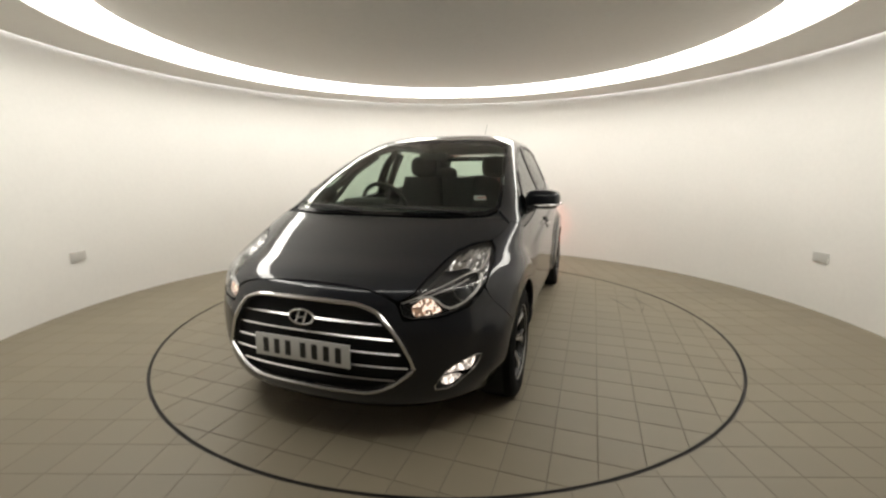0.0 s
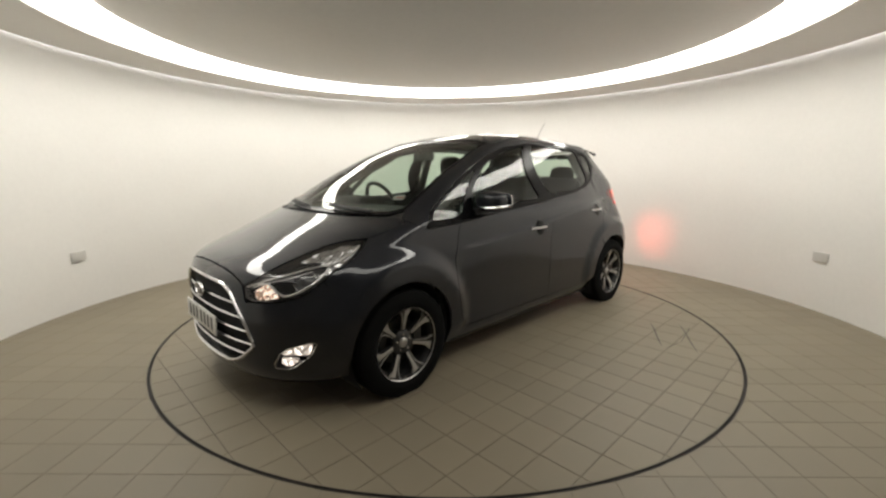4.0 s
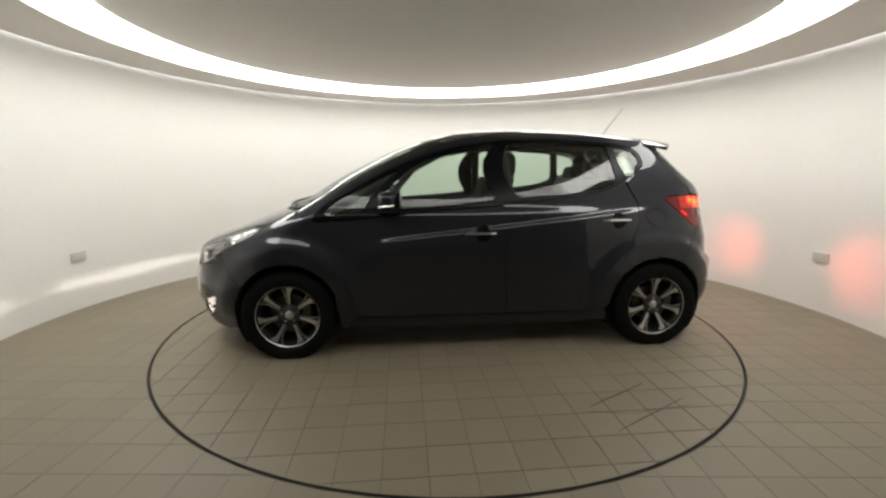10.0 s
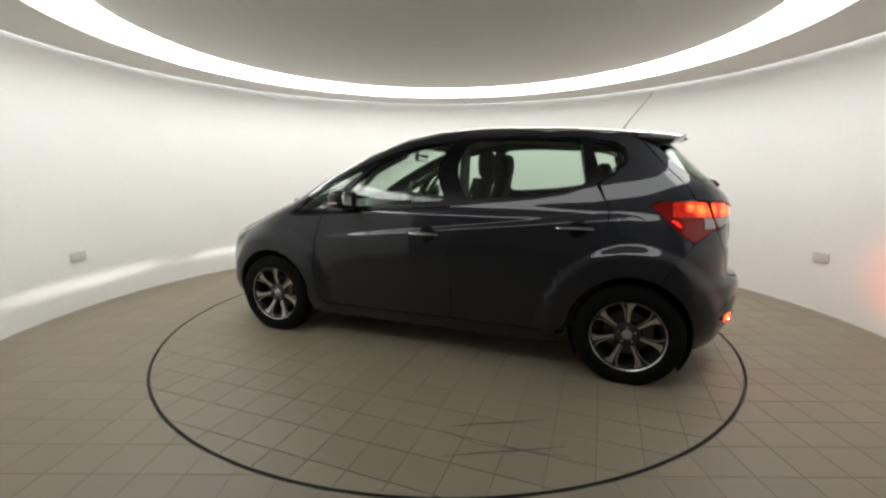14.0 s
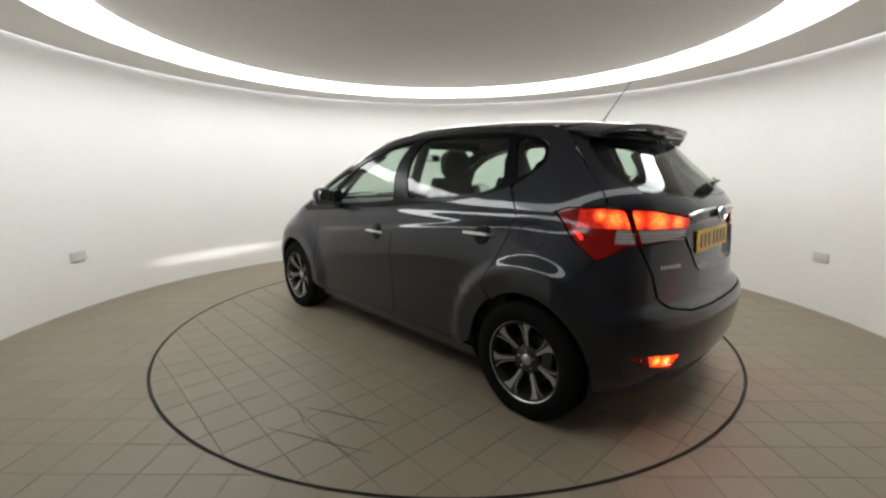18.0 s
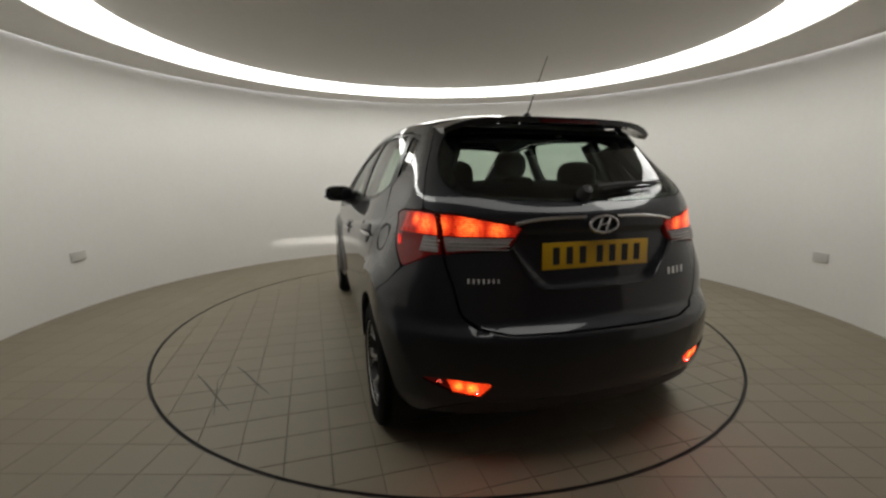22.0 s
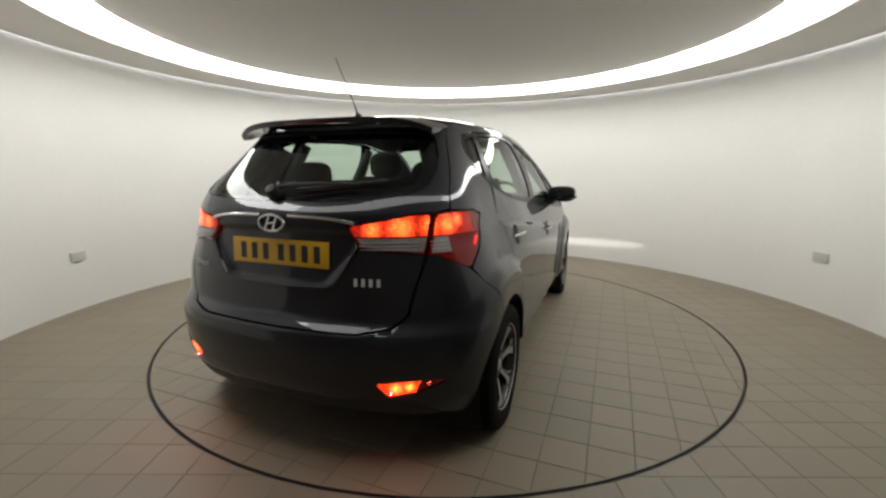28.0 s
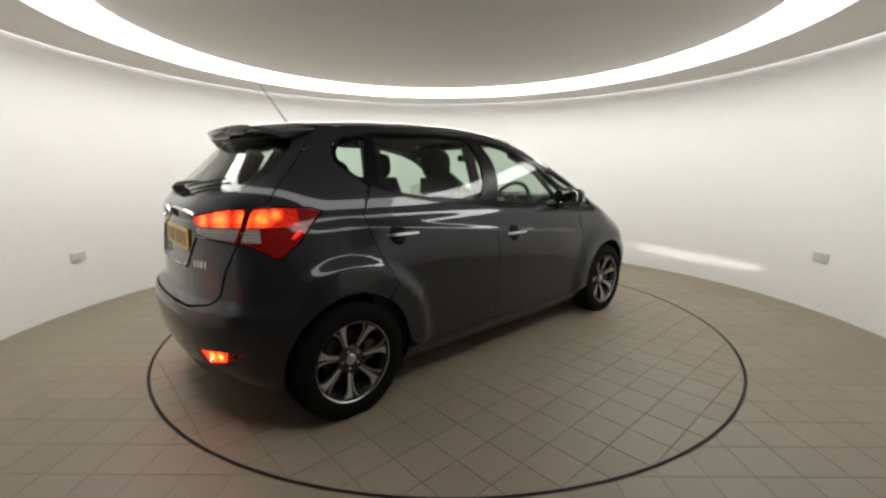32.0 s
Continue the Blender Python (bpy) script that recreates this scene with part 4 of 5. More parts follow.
# ---- front ----
def build_grille():
    g = new("grille")
    g.parent = CAR
    tagged(g, "black grille with five chrome bars")
    # backing
    full = GRILLE_HALF + [(-s, z) for s, z in GRILLE_HALF[::-1]]

    def at(s, z, out):
        p = shell(abs(s), z) + shell_normal(np.array([abs(s)]), np.array([z]))[0] * out
        return Vector((p[0], p[1] if s >= 0 else -p[1], p[2]))
    bm = bmesh.new()
    mid = bm.verts.new(at(0.0005, .48, -.06))
    rows = []
    for k in (1.0, .97, .66, .33):
        rows.append([bm.verts.new(at(s * k, .48 + (z - .48) * k, -.004 if k == 1.0 else -.06)) for s, z in full])
    n = len(full)
    for a in range(3):
        for i in range(n):
            bm.faces.new((rows[a][i], rows[a][(i + 1) % n], rows[a + 1][(i + 1) % n], rows[a + 1][i]))
    for i in range(n):
        bm.faces.new((rows[3][i], rows[3][(i + 1) % n], mid))
    part("grille_backing", bm, BLACK_PLASTIC, g)
    bm = bmesh.new()
    tube(bm, [at(s, z, .002) for s, z in densify(full)], .0095, 8, True)
    part("grille_surround", bm, CHROME, g, "chrome grille surround")

    def width(z):
        zs = [p for p in GRILLE_HALF]
        best = 0
        for (s0, z0), (s1, z1) in zip(zs, zs[1:]):
            if (z0 - z) * (z1 - z) <= 0 and z0 != z1:
                best = max(best, s0 + (s1 - s0) * (z - z0) / (z1 - z0))
        return best
    for i, z in enumerate((.603, .535, .468, .404, .338)):
        w = width(z) * (.93 if i % 2 == 0 else .95)
        bm = bmesh.new()
        sl = np.linspace(-w, w, 37)
        rows = []
        for s in sl:
            zc = z - .020 * (abs(s) / .1) ** 2
            rows.append([bm.verts.new(at(s if abs(s) > 1e-4 else 1e-4, zc + dz, dn)) for dz, dn in ((-.006, -.03), (-.0065, -.012), (0, -.006), (.0065, -.012), (.006, -.03))])
        for a, b in zip(rows, rows[1:]):
            for j in range(4):
                bm.faces.new((a[j], a[j + 1], b[j + 1], b[j]))
        part("grille_bar", bm, CHROME, g, "chrome grille bar")
    for i in range(12):
        z = .30 + i * .031
        w = width(z) * .93
        if w < .02:
            continue
        bm = bmesh.new()
        tube(bm, [at(s if abs(s) > 1e-4 else 1e-4, z, -.05) for s in np.linspace(-w, w, 25)], .005, 5)
        part("grille_slat", bm, BLACK_GLOSS, g)


build_grille()


def badge(x, z, front, lean, parent_name="badge"):
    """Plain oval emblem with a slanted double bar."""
    b = new(parent_name)
    b.parent = CAR
    b.matrix_basis = end_pose(x, 0, z, front, lean)
    tagged(b, "chrome oval emblem")
    bm = bmesh.new()
    tube(bm, [(.066 * math.cos(a), .034 * math.sin(a), .008) for a in np.linspace(0, 2 * math.pi, 40, endpoint=False)], .006, 8, True)
    part("emblem_ring", bm, CHROME, b)
    bm = bmesh.new()
    prism(bm, [(.064 * math.cos(a), .033 * math.sin(a)) for a in np.linspace(0, 2 * math.pi, 32, endpoint=False)], .004)
    part("emblem_plate", bm, BLACK_GLOSS, b)
    bm = bmesh.new()
    tube(bm, [(-.030, -.024, .009), (-.020, 0, .010), (-.010, .026, .009)], .0055, 6)
    tube(bm, [(.010, -.026, .009), (.020, 0, .010), (.030, .024, .009)], .0055, 6)
    tube(bm, [(-.022, -.004, .009), (.022, .004, .009)], .005, 6)
    part("emblem_bars", bm, CHROME, b)


badge(2.098, .607, True, -4)


def number_plate(x, y, z, front, lean, w, h, mat, label):
    p = new("number_plate")
    p.parent = CAR
    p.matrix_basis = end_pose(x, y, z, front, lean)
    tagged(p, label)
    bm = bmesh.new()
    box(bm, (0, 0, .003), (w, h, .008), bevel=.003)
    part("plate", bm, mat, p)
    xs = (-.197, -.134, -.071, .012, .075, .138, .201)
    for i, cx in enumerate(xs):
        bm = bmesh.new()
        box(bm, (cx, 0, .0075), (.031, .072, .0015))
        part("plate_bar", bm, BAR_BLACK, p)


number_plate(2.104, -.012, .447, True, -1, .52, .111, PLATE_WHITE, "white front plate with black bars")
number_plate(-1.872, 0, .918, False, -3, .52, .111, PLATE_YELLOW, "yellow rear plate with black bars")


def sub_zone(name, poly, mat, parent, sign, inset, label="", grid=(.02, .012), rim=.006, gap=.001, holes=(), relief=None):
    ob = new(name, surface_mesh(name, poly, mat=mat, gap=gap, inset=inset, rim=rim, grid=grid, right=sign < 0, holes=holes, relief=relief))
    ob.parent = parent
    if relief is not None:
        ob.data.polygons.foreach_set("use_smooth", [False] * len(ob.data.polygons))
    return tagged(ob, label)


def scaled(poly, k, dc=(0, 0)):
    cx, cy = sum(p[0] for p in poly) / len(poly), sum(p[1] for p in poly) / len(poly)
    return [(cx + (x - cx) * k + dc[0], cy + (y - cy) * k + dc[1]) for x, y in poly]


def clip_poly(poly, z0, z1):
    for keep, lim in ((1, z0), (-1, z1)):
        out = []
        for i in range(len(poly)):
            a, b = poly[i], poly[(i + 1) % len(poly)]
            ina, inb = (a[1] - lim) * keep >= 0, (b[1] - lim) * keep >= 0
            if ina:
                out.append(a)
            if ina != inb:
                t = (lim - a[1]) / (b[1] - a[1])
                out.append((a[0] + (b[0] - a[0]) * t, lim))
        poly = out
    return poly


def clip_s(poly, s0, s1):
    return [(b, a) for a, b in clip_poly([(z, s) for s, z in poly], s0, s1)]


def build_headlights():
    for sign in (1, -1):
        h = new("headlight")
        h.parent = CAR
        tagged(h, "swept-back clear headlight with its small warm bulb lit")
        sub_zone("headlight_housing", HEAD_R, LAMP_GREY, h, sign, .055, "black lamp housing", rim=-.05, gap=.002)
        sub_zone("headlight_cover", HEAD_R, CLEAR, h, sign, .002, "clear polished lamp cover", rim=0, gap=.002)
        # faceted chrome bowl of the upper and outer part
        bowl = [(.128, .812), (.137, .858), (.156, .884), (.184, .893), (.194, .862), (.200, .808), (.194, .745), (.188, .740), (.184, .790), (.160, .812)]
        rng = random.Random(5)
        sub_zone("upper_reflector", bowl, LAMP_CHROME, h, sign, .020, "bright faceted upper reflector", rim=.02, grid=(.013, .010),
                 relief=lambda pos, s, z: np.array([rng.uniform(-.0045, .0045) for _ in s]))
        lit = [(.101, .668), (.115, .712), (.126, .708), (.142, .642), (.124, .630), (.106, .626)]
        sub_zone("lit_reflector", rounded(lit, .12, 1), SIDE_LIT, h, sign, .024, "small warm lit bulb and reflector", rim=.02)
        # main lamp ball in its dark bowl
        m = shell_frame(.169, .738, sign, -.048)
        bm = bmesh.new()
        lathe(bm, [(.060, -.01), (.060, .012), (.056, .016), (.050, .008)], m, 32)
        part("lamp_ring", bm, LAMP_CHROME, h, "bright bezel")
        bm = bmesh.new()
        lathe(bm, [(.0, .030), (.02, .027), (.040, .016), (.050, .0)], m, 32)
        part("lamp_ball", bm, LAMP_BALL, h, "glassy projector ball")

        def rail(name, path, depth, radius, label):
            pts = []
            for (s0, z0), (s1, z1) in zip(path, path[1:]):
                for t in np.linspace(0, 1, 6, endpoint=False):
                    s, z = s0 + (s1 - s0) * t, z0 + (z1 - z0) * t
                    q = shell(s, z) - shell_normal(np.array([s]), np.array([z]))[0] * depth
                    pts.append((q[0], sign * q[1], q[2]))
            bm = bmesh.new()
            tube(bm, pts, radius, 8)
            part(name, bm, SATIN, h, label)
        # bright strip round the bulb, under the ball and up its outer side
        low = [(.108, .704), (.117, .718), (.127, .708), (.136, .678), (.144, .656), (.153, .653), (.163, .664), (.177, .690), (.188, .722), (.192, .748), (.187, .785)]
        rail("light_strip", [low[0]] + [(low[i][0] * .5 + low[i + 1][0] * .5, low[i][1] * .5 + low[i + 1][1] * .5) for i in range(len(low) - 1)] + [low[-1]], .008, .0065, "bright curved strip")
        rail("upper_strip", [(.091, .688), (.123, .738), (.157, .784), (.184, .806)], .010, .0035, "slim bright upper strip")
        rail("bezel_strip", [(.100, .690), (.128, .724), (.150, .748), (.172, .778)], .012, .003, "slim bright lower strip")
        rail("outer_strip", [(.184, .806), (.191, .845), (.189, .885)], .010, .004, "slim bright outer strip")


build_headlights()


def build_front_fogs():
    for sign in (1, -1):
        f = new("front_fog_lamp")
        f.parent = CAR
        tagged(f, "lit front fog lamp in a chrome-edged pocket")
        sub_zone("fog_pocket", FOG_R, BLACK_PLASTIC, f, sign, .11, "black pocket", rim=-.105, gap=-.001)
        lens = rounded([(.139, .292), (.143, .372), (.183, .421), (.179, .355), (.151, .273)], .1, 1)
        sub_zone("fog_lower_lens", clip_poly(lens, .2, .3255), FRONT_FOG_LIT, f, sign, .012, "glowing white faceted lens", rim=.01)
        sub_zone("fog_lens", clip_poly(lens, .3430, .5), FRONT_FOG_LIT, f, sign, .012, "glowing white faceted lens", rim=.01)
        # added beam slot: bright strip deep between two level baffles, throws the wall streak
        m = Matrix.Translation((1.795, sign * .678, .336)) @ Matrix.Rotation(radians(3.2), 4, "Y") @ Matrix.Rotation(radians(sign * -6), 4, "Z")
        bm = bmesh.new()
        vs = [bm.verts.new(m @ Vector(c)) for c in ((0, -.035, -.0018), (0, .035, -.0018), (0, .035, .0018), (0, -.035, .0018))]
        bm.faces.new(vs)
        part("beam_strip", bm, FRONT_BEAM, f, "added bright strip that throws the fog beam", smooth_angle=0)
        bm = bmesh.new()
        for dz in (-.0034, .0034):
            box(bm, m @ Vector((.033, 0, dz)), (.07, .085, .002), m.to_3x3().to_4x4())
        for dy in (-.0435, .0435):
            box(bm, m @ Vector((.031, dy, 0)), (.066, .002, .0088), m.to_3x3().to_4x4())
        box(bm, m @ Vector((-.004, 0, 0)), (.002, .085, .012), m.to_3x3().to_4x4())
        part("beam_baffle", bm, BAFFLE, f, "added matt black baffle that shapes the fog beam")
        bm = bmesh.new()
        pts = []
        for s, z in densify(scaled(FOG_R, .97)):
            q = shell(s, z) + shell_normal(np.array([s]), np.array([z]))[0] * -.003
            pts.append((q[0], sign * q[1], q[2]))
        tube(bm, pts, .0035, 6, True)
        part("fog_trim", bm, CHROME, f, "chrome trim")


build_front_fogs()


# ---- rear ----
def build_tail_lamps():
    for sign in (1, -1):
        t = new("tail_light")
        t.parent = CAR
        tagged(t, "large red wraparound tail light, lit")
        o, i = rounded(TAIL_OUT, .10, 1), rounded(TAIL_IN, .10, 1)
        sub_zone("outer_lens", o, RED_LENS, t, sign, .002, "deep red outer lens", rim=.02)
        sub_zone("inner_lens", i, RED_LENS, t, sign, .002, "deep red inner lens", rim=.02)
        up_o, up_i = clip_poly(scaled(o, .95), 1.002, 1.2), clip_poly(scaled(i, .96), 1.002, 1.2)
        sub_zone("outer_glow", clip_s(up_o, .778, 1), TAIL_LIT, t, sign, -.002, "glowing orange-red light band", rim=.004)
        sub_zone("inner_glow", up_i, TAIL_LIT, t, sign, -.002, "glowing orange-red light band", rim=.004)
        sub_zone("outer_reverse_lens", clip_s(clip_poly(scaled(o, .95), .935, .998), .830, .858), REVERSE, t, sign, -.005, "clear ribbed lens", rim=.006)
        sub_zone("inner_reverse_lens", clip_poly(scaled(i, .94), .940, .998), REVERSE, t, sign, -.002, "clear ribbed lens", rim=.004)
        for z in (.952, .966, .980):
            for lens, s0, s1 in ((o, .832, .857), (i, .869, .934)):
                q = [shell(s, z) + shell_normal(np.array([s]), np.array([z]))[0] * .0045 for s in np.linspace(s0, s1, 10)]
                bm = bmesh.new()
                tube(bm, [(p[0], sign * p[1], p[2]) for p in q], .0018, 6)
                part("lens_rib", bm, REVERSE_RIB, t, "pale rib of the clear lens")
        # small lit reflector low on the outer lens
        sub_zone("side_reflector", [(.775, .985), (.782, .988), (.791, .950), (.786, .945)], SIDE_RED, t, sign, -.002, "glowing red side reflector", rim=.004)


build_tail_lamps()


def build_rear_fogs():
    whole = rounded([(.843, .430), (.877, .432), (.922, .418), (.907, .352), (.880, .372)], .15, 1)
    lit = [(.8725, .4290), (.9205, .4170), (.9085, .3560), (.8790, .3745)]
    mouth = [(.8655 + .0045 * math.cos(k * math.pi / 8), .4110 + .0125 * math.sin(k * math.pi / 8)) for k in range(16)]
    for sign in (1, -1):
        f = new("rear_fog_lamp")
        f.parent = CAR
        tagged(f, "red lamp low in the rear bumper, its inner half lit")
        sub_zone("fog_reflector", whole, RED_LENS, f, sign, .008, "dark red reflector", rim=.02, gap=.001, holes=[mouth])
        # added red disc in a black tube casts the spot on the wall
        c = shell(.8655, .411)
        m = Matrix.Translation((c[0] + .062, sign * c[1], .411)) @ Matrix.Rotation(radians(-90 + 2), 4, "Y")
        bm = bmesh.new()
        lathe(bm, [(.0, 0), (.0056, 0)], m, 20)
        part("beam_disc", bm, REAR_BEAM, f, "added red disc that throws the wall spot", smooth_angle=0)
        bm = bmesh.new()
        lathe(bm, [(.0, -.003), (.0120, -.003), (.0120, .056)], m, 20)
        part("beam_tube", bm, BAFFLE, f, "added black tube that narrows the red beam")
        # extra red emitter, added to tint the floor behind the bumper
        q = shell(.905, .372)
        n = shell_normal(np.array([.905]), np.array([.372]))[0]
        m = Matrix.Translation((q[0] + n[0] * .002, sign * (q[1] + n[1] * .002), .372)) @ Matrix.Rotation(radians(-128), 4, "Y")
        bm = bmesh.new()
        lathe(bm, [(.0, 0), (.004, 0)], m, 12)
        part("floor_tint_disc", bm, FLOOR_BEAM, f, "added red emitter that tints the floor", smooth_angle=0)
        sub_zone("fog_glow", lit, FOG_LIT, f, sign, .004, "glowing orange-red lens", rim=.004)


build_rear_fogs()
badge(-1.902, 1.047, False, -4)


def rear_trim():
    for sign in (1, -1):
        bm = bmesh.new()
        pts = []
        for y in np.linspace(.075, .38, 12):
            s = s_end(y, 1.075, True)
            q = shell(s, 1.078 - .03 * (y / .4) ** 4)
            pts.append((q[0] - .004, sign * q[1], q[2]))
        tube(bm, pts, .0075, 8)
        part("tailgate_strip", bm, CHROME, CAR, "slim chrome strip")
    bm = bmesh.new()
    path = [(.388, .955), (.345, .88), (.295, .805), (.262, .787), (.13, .783), (0, .782)]
    pts = []
    for y, z in path + [(-y, z) for y, z in path[::-1][1:]]:
        q = shell(s_end(abs(y), z, True), z)
        pts.append((q[0] - .001, math.copysign(q[1], y), z))
    tube(bm, pts, .006, 8)
    part("recess_edge", bm, PAINT, CAR, "raised edge of the plate hollow")
    # lettering as plain bars
    for n, w, pitch, h, z0, y0 in ((7, .008, .019, .018, .826, .56), (4, .015, .031, .032, .818, -.385)):
        for k in range(n):
            y = y0 - k * pitch
            s = s_end(abs(y), z0, True)
            bm = bmesh.new()
            box(bm, (0, 0, .002), (w, h, .004), shell_frame(s, z0, 1 if y > 0 else -1, .001), bevel=.001, segments=1)
            part("letter_bar", bm, SATIN, CAR, "small silver bar of the lettering")
    # wiper
    wp = new("rear_wiper")
    wp.parent = CAR
    tagged(wp, "black rear window wiper")

    def on_glass(y, z, out):
        q = shell(s_end(abs(y) + 1e-3, z, True), z) + shell_normal(np.array([s_end(abs(y) + 1e-3, z, True)]), np.array([z]))[0] * out
        return (q[0], math.copysign(q[1], y), q[2])
    bm = bmesh.new()
    lathe(bm, [(.0, .05), (.022, .045), (.03, .02), (.032, 0)], shell_frame(.9985, 1.158, 1), 20)
    part("wiper_pivot", bm, BLACK_PLASTIC, wp)
    bm = bmesh.new()
    tube(bm, [on_glass(.0, 1.165, .045), on_glass(-.12, 1.178, .04), on_glass(-.26, 1.19, .03), on_glass(-.36, 1.192, .022)], [.011, .010, .007, .005], 8)
    part("wiper_arm", bm, BLACK_PLASTIC, wp)
    bm = bmesh.new()
    tube(bm, [on_glass(y, 1.172 + .045 * abs(y) / .46, .010) for y in np.linspace(-.06, -.46, 12)], .006, 6)
    part("wiper_blade", bm, BLACK_PLASTIC, wp)
    # dark border of the rear window
    win = [(1, 1.137), (.985, 1.137), (.918, 1.151), (.880, 1.168), (.850, 1.210), (.834, 1.255), (.822, 1.33), (.822, 1.40), (.835, 1.436), (1, 1.446)]
    inn = [(1, 1.158), (.98, 1.160), (.925, 1.173), (.895, 1.190), (.872, 1.225), (.862, 1.28), (.862, 1.370), (.880, 1.404), (1, 1.412)]
    panel("rear_window_border", win + inn[::-1], BLACK_GLOSS, GATE_WINDOW, "black border of the rear window", centre=True, both=True, gap=.002, inset=.011, rim=0)
    # window sticker of unreadable lines
    bm = bmesh.new()
    m = shell_frame(.9995, 1.424, 1, -.0085)
    box(bm, (0.01, 0, 0), (.14, .032, .002), m)
    st = part("window_sticker", bm, STICKER_BLUE, CAR, "small grey-blue sticker inside the rear window")
    for k in range(5):
        bm = bmesh.new()
        box(bm, (-.045 + k * .026, 0, .002), (.018, .014, .001), m)
        part("sticker_bar", bm, BAR_BLACK, st)


rear_trim()


def aerial():
    a = new("aerial")
    a.parent = CAR
    tagged(a, "thin black roof aerial leaning backwards")
    bm = bmesh.new()
    lathe(bm, [(.0, .03), (.012, .026), (.02, .012), (.028, 0)], pose(-1.216, 0, 1.545) @ Matrix.Diagonal((1.6, 1, 1, 1)), 20)
    part("aerial_base", bm, BLACK_PLASTIC, a)
    bm = bmesh.new()
    tube(bm, [(-1.222, 0, 1.565), (-1.26, 0, 1.62), (-1.409, 0, 1.816)], [.005, .003, .0016], 8)
    part("aerial_mast", bm, BLACK_PLASTIC, a)


aerial()


# ---- flanks: handles, mirrors, fuel flap, wipers ----
def build_handles():
    for sign in (1, -1):
        for x0, z0 in ((.0, .848), (-.975, .925)):
            h = new("door_handle")
            h.parent = CAR
            tagged(h, "chrome door handle over a black disc as hollow shade")
            s = s_side(x0, z0)
            m = shell_frame(s, z0, sign)
            # black disc on the door stands in for the shade in the hollow
            bm = bmesh.new()
            vs = lathe(bm, [(.0, .0075), (.036, .0065), (.052, .003), (.057, -.003)], None, 28)
            bmesh.ops.transform(bm, matrix=m @ Matrix.Translation((sign * .022, 0, 0)), verts=vs)
            part("finger_hollow", bm, BLACK_GLOSS, h, "black disc as the shade in the finger hollow")
            bm = bmesh.new()
            rows = []
            for i in range(13):
                t = i / 12 * 2 - 1
                lift = .024 - .017 * t * t * t * t
                w = .0095 - .002 * t * t
                rows.append([bm.verts.new(m @ Vector((t * .108, dy, lift + dz))) for dy, dz in ((-w, -.006), (-w * .8, .004), (w * .8, .006), (w, -.004))])
            for a, b in zip(rows, rows[1:]):
                for j in range(4):
                    bm.faces.new((a[j], a[(j + 1) % 4], b[(j + 1) % 4], b[j]))
            bm.faces.new(rows[0])
            bm.faces.new(rows[-1][::-1])
            part("grip", bm, CHROME, h, "chrome grip")


build_handles()


def build_mirrors():
    for sign in (1, -1):
        mr = new("door_mirror")
        mr.parent = CAR
        tagged(mr, "dark grey door mirror with a silver lower strip")
        bm = bmesh.new()
        bmesh.ops.create_uvsphere(bm, u_segments=28, v_segments=18, radius=1)
        for v in bm.verts:
            x, y, z = v.co
            q = (abs(x) ** 3 + abs(y) ** 3 + abs(z) ** 3) ** (1 / 3)
            v.co = Vector((x, y, z)) / q
            v.co.x = v.co.x * (.085 if v.co.x > 0 else .045)
            v.co.y *= .125 * (1 - .12 * (v.co.y > 0) * v.co.y)
            v.co.z *= .068 - .012 * v.co.y * 8 * .125
        bmesh.ops.transform(bm, matrix=pose(.60, sign * .905, 1.075) @ Matrix.Rotation(radians(sign * -8), 4, "Z") @ Matrix.Diagonal((1, sign, 1, 1)), verts=bm.verts)
        part("mirror_shell", bm, PAINT, mr, "body-coloured mirror shell")
        bm = bmesh.new()
        prism(bm, [(.108 * math.copysign(abs(math.cos(a)) ** .6, math.cos(a)), .055 * math.copysign(abs(math.sin(a)) ** .6, math.sin(a))) for a in np.linspace(0, 2 * math.pi, 32, endpoint=False)], .006,
              end_pose(.553, sign * .905, 1.075, False) @ Matrix.Rotation(radians(sign * 8), 4, "Y"))
        part("mirror_glass", bm, MIRROR, mr, "mirror glass")
        bm = bmesh.new()
        tube(bm, [(.672, sign * .84, 1.038), (.690, sign * .90, 1.036), (.672, sign * .985, 1.040), (.615, sign * 1.022, 1.048), (.58, sign * 1.026, 1.052)], [.007, .010, .010, .009, .006], 8)
        part("mirror_indicator", bm, LAMP_CHROME, mr, "silver indicator strip")
        bm = bmesh.new()
        box(bm, (.62, sign * .80, 1.005), (.11, .09, .045), Matrix.Rotation(radians(sign * 12), 4, "X"), bevel=.015)
        part("mirror_foot", bm, BLACK_PLASTIC, mr, "black mirror foot")


build_mirrors()


def fuel_flap():
    m = shell_frame(s_side(-1.295, .945), .945, 1, .0015)
    bm = bmesh.new()
    tube(bm, [m @ Vector((.078 * math.cos(a), .068 * math.sin(a), 0)) for a in np.linspace(0, 2 * math.pi, 36, endpoint=False)], .0026, 6, True)
    part("fuel_flap_gap", bm, UNDER, CAR, "thin round gap of the fuel flap")


fuel_flap()


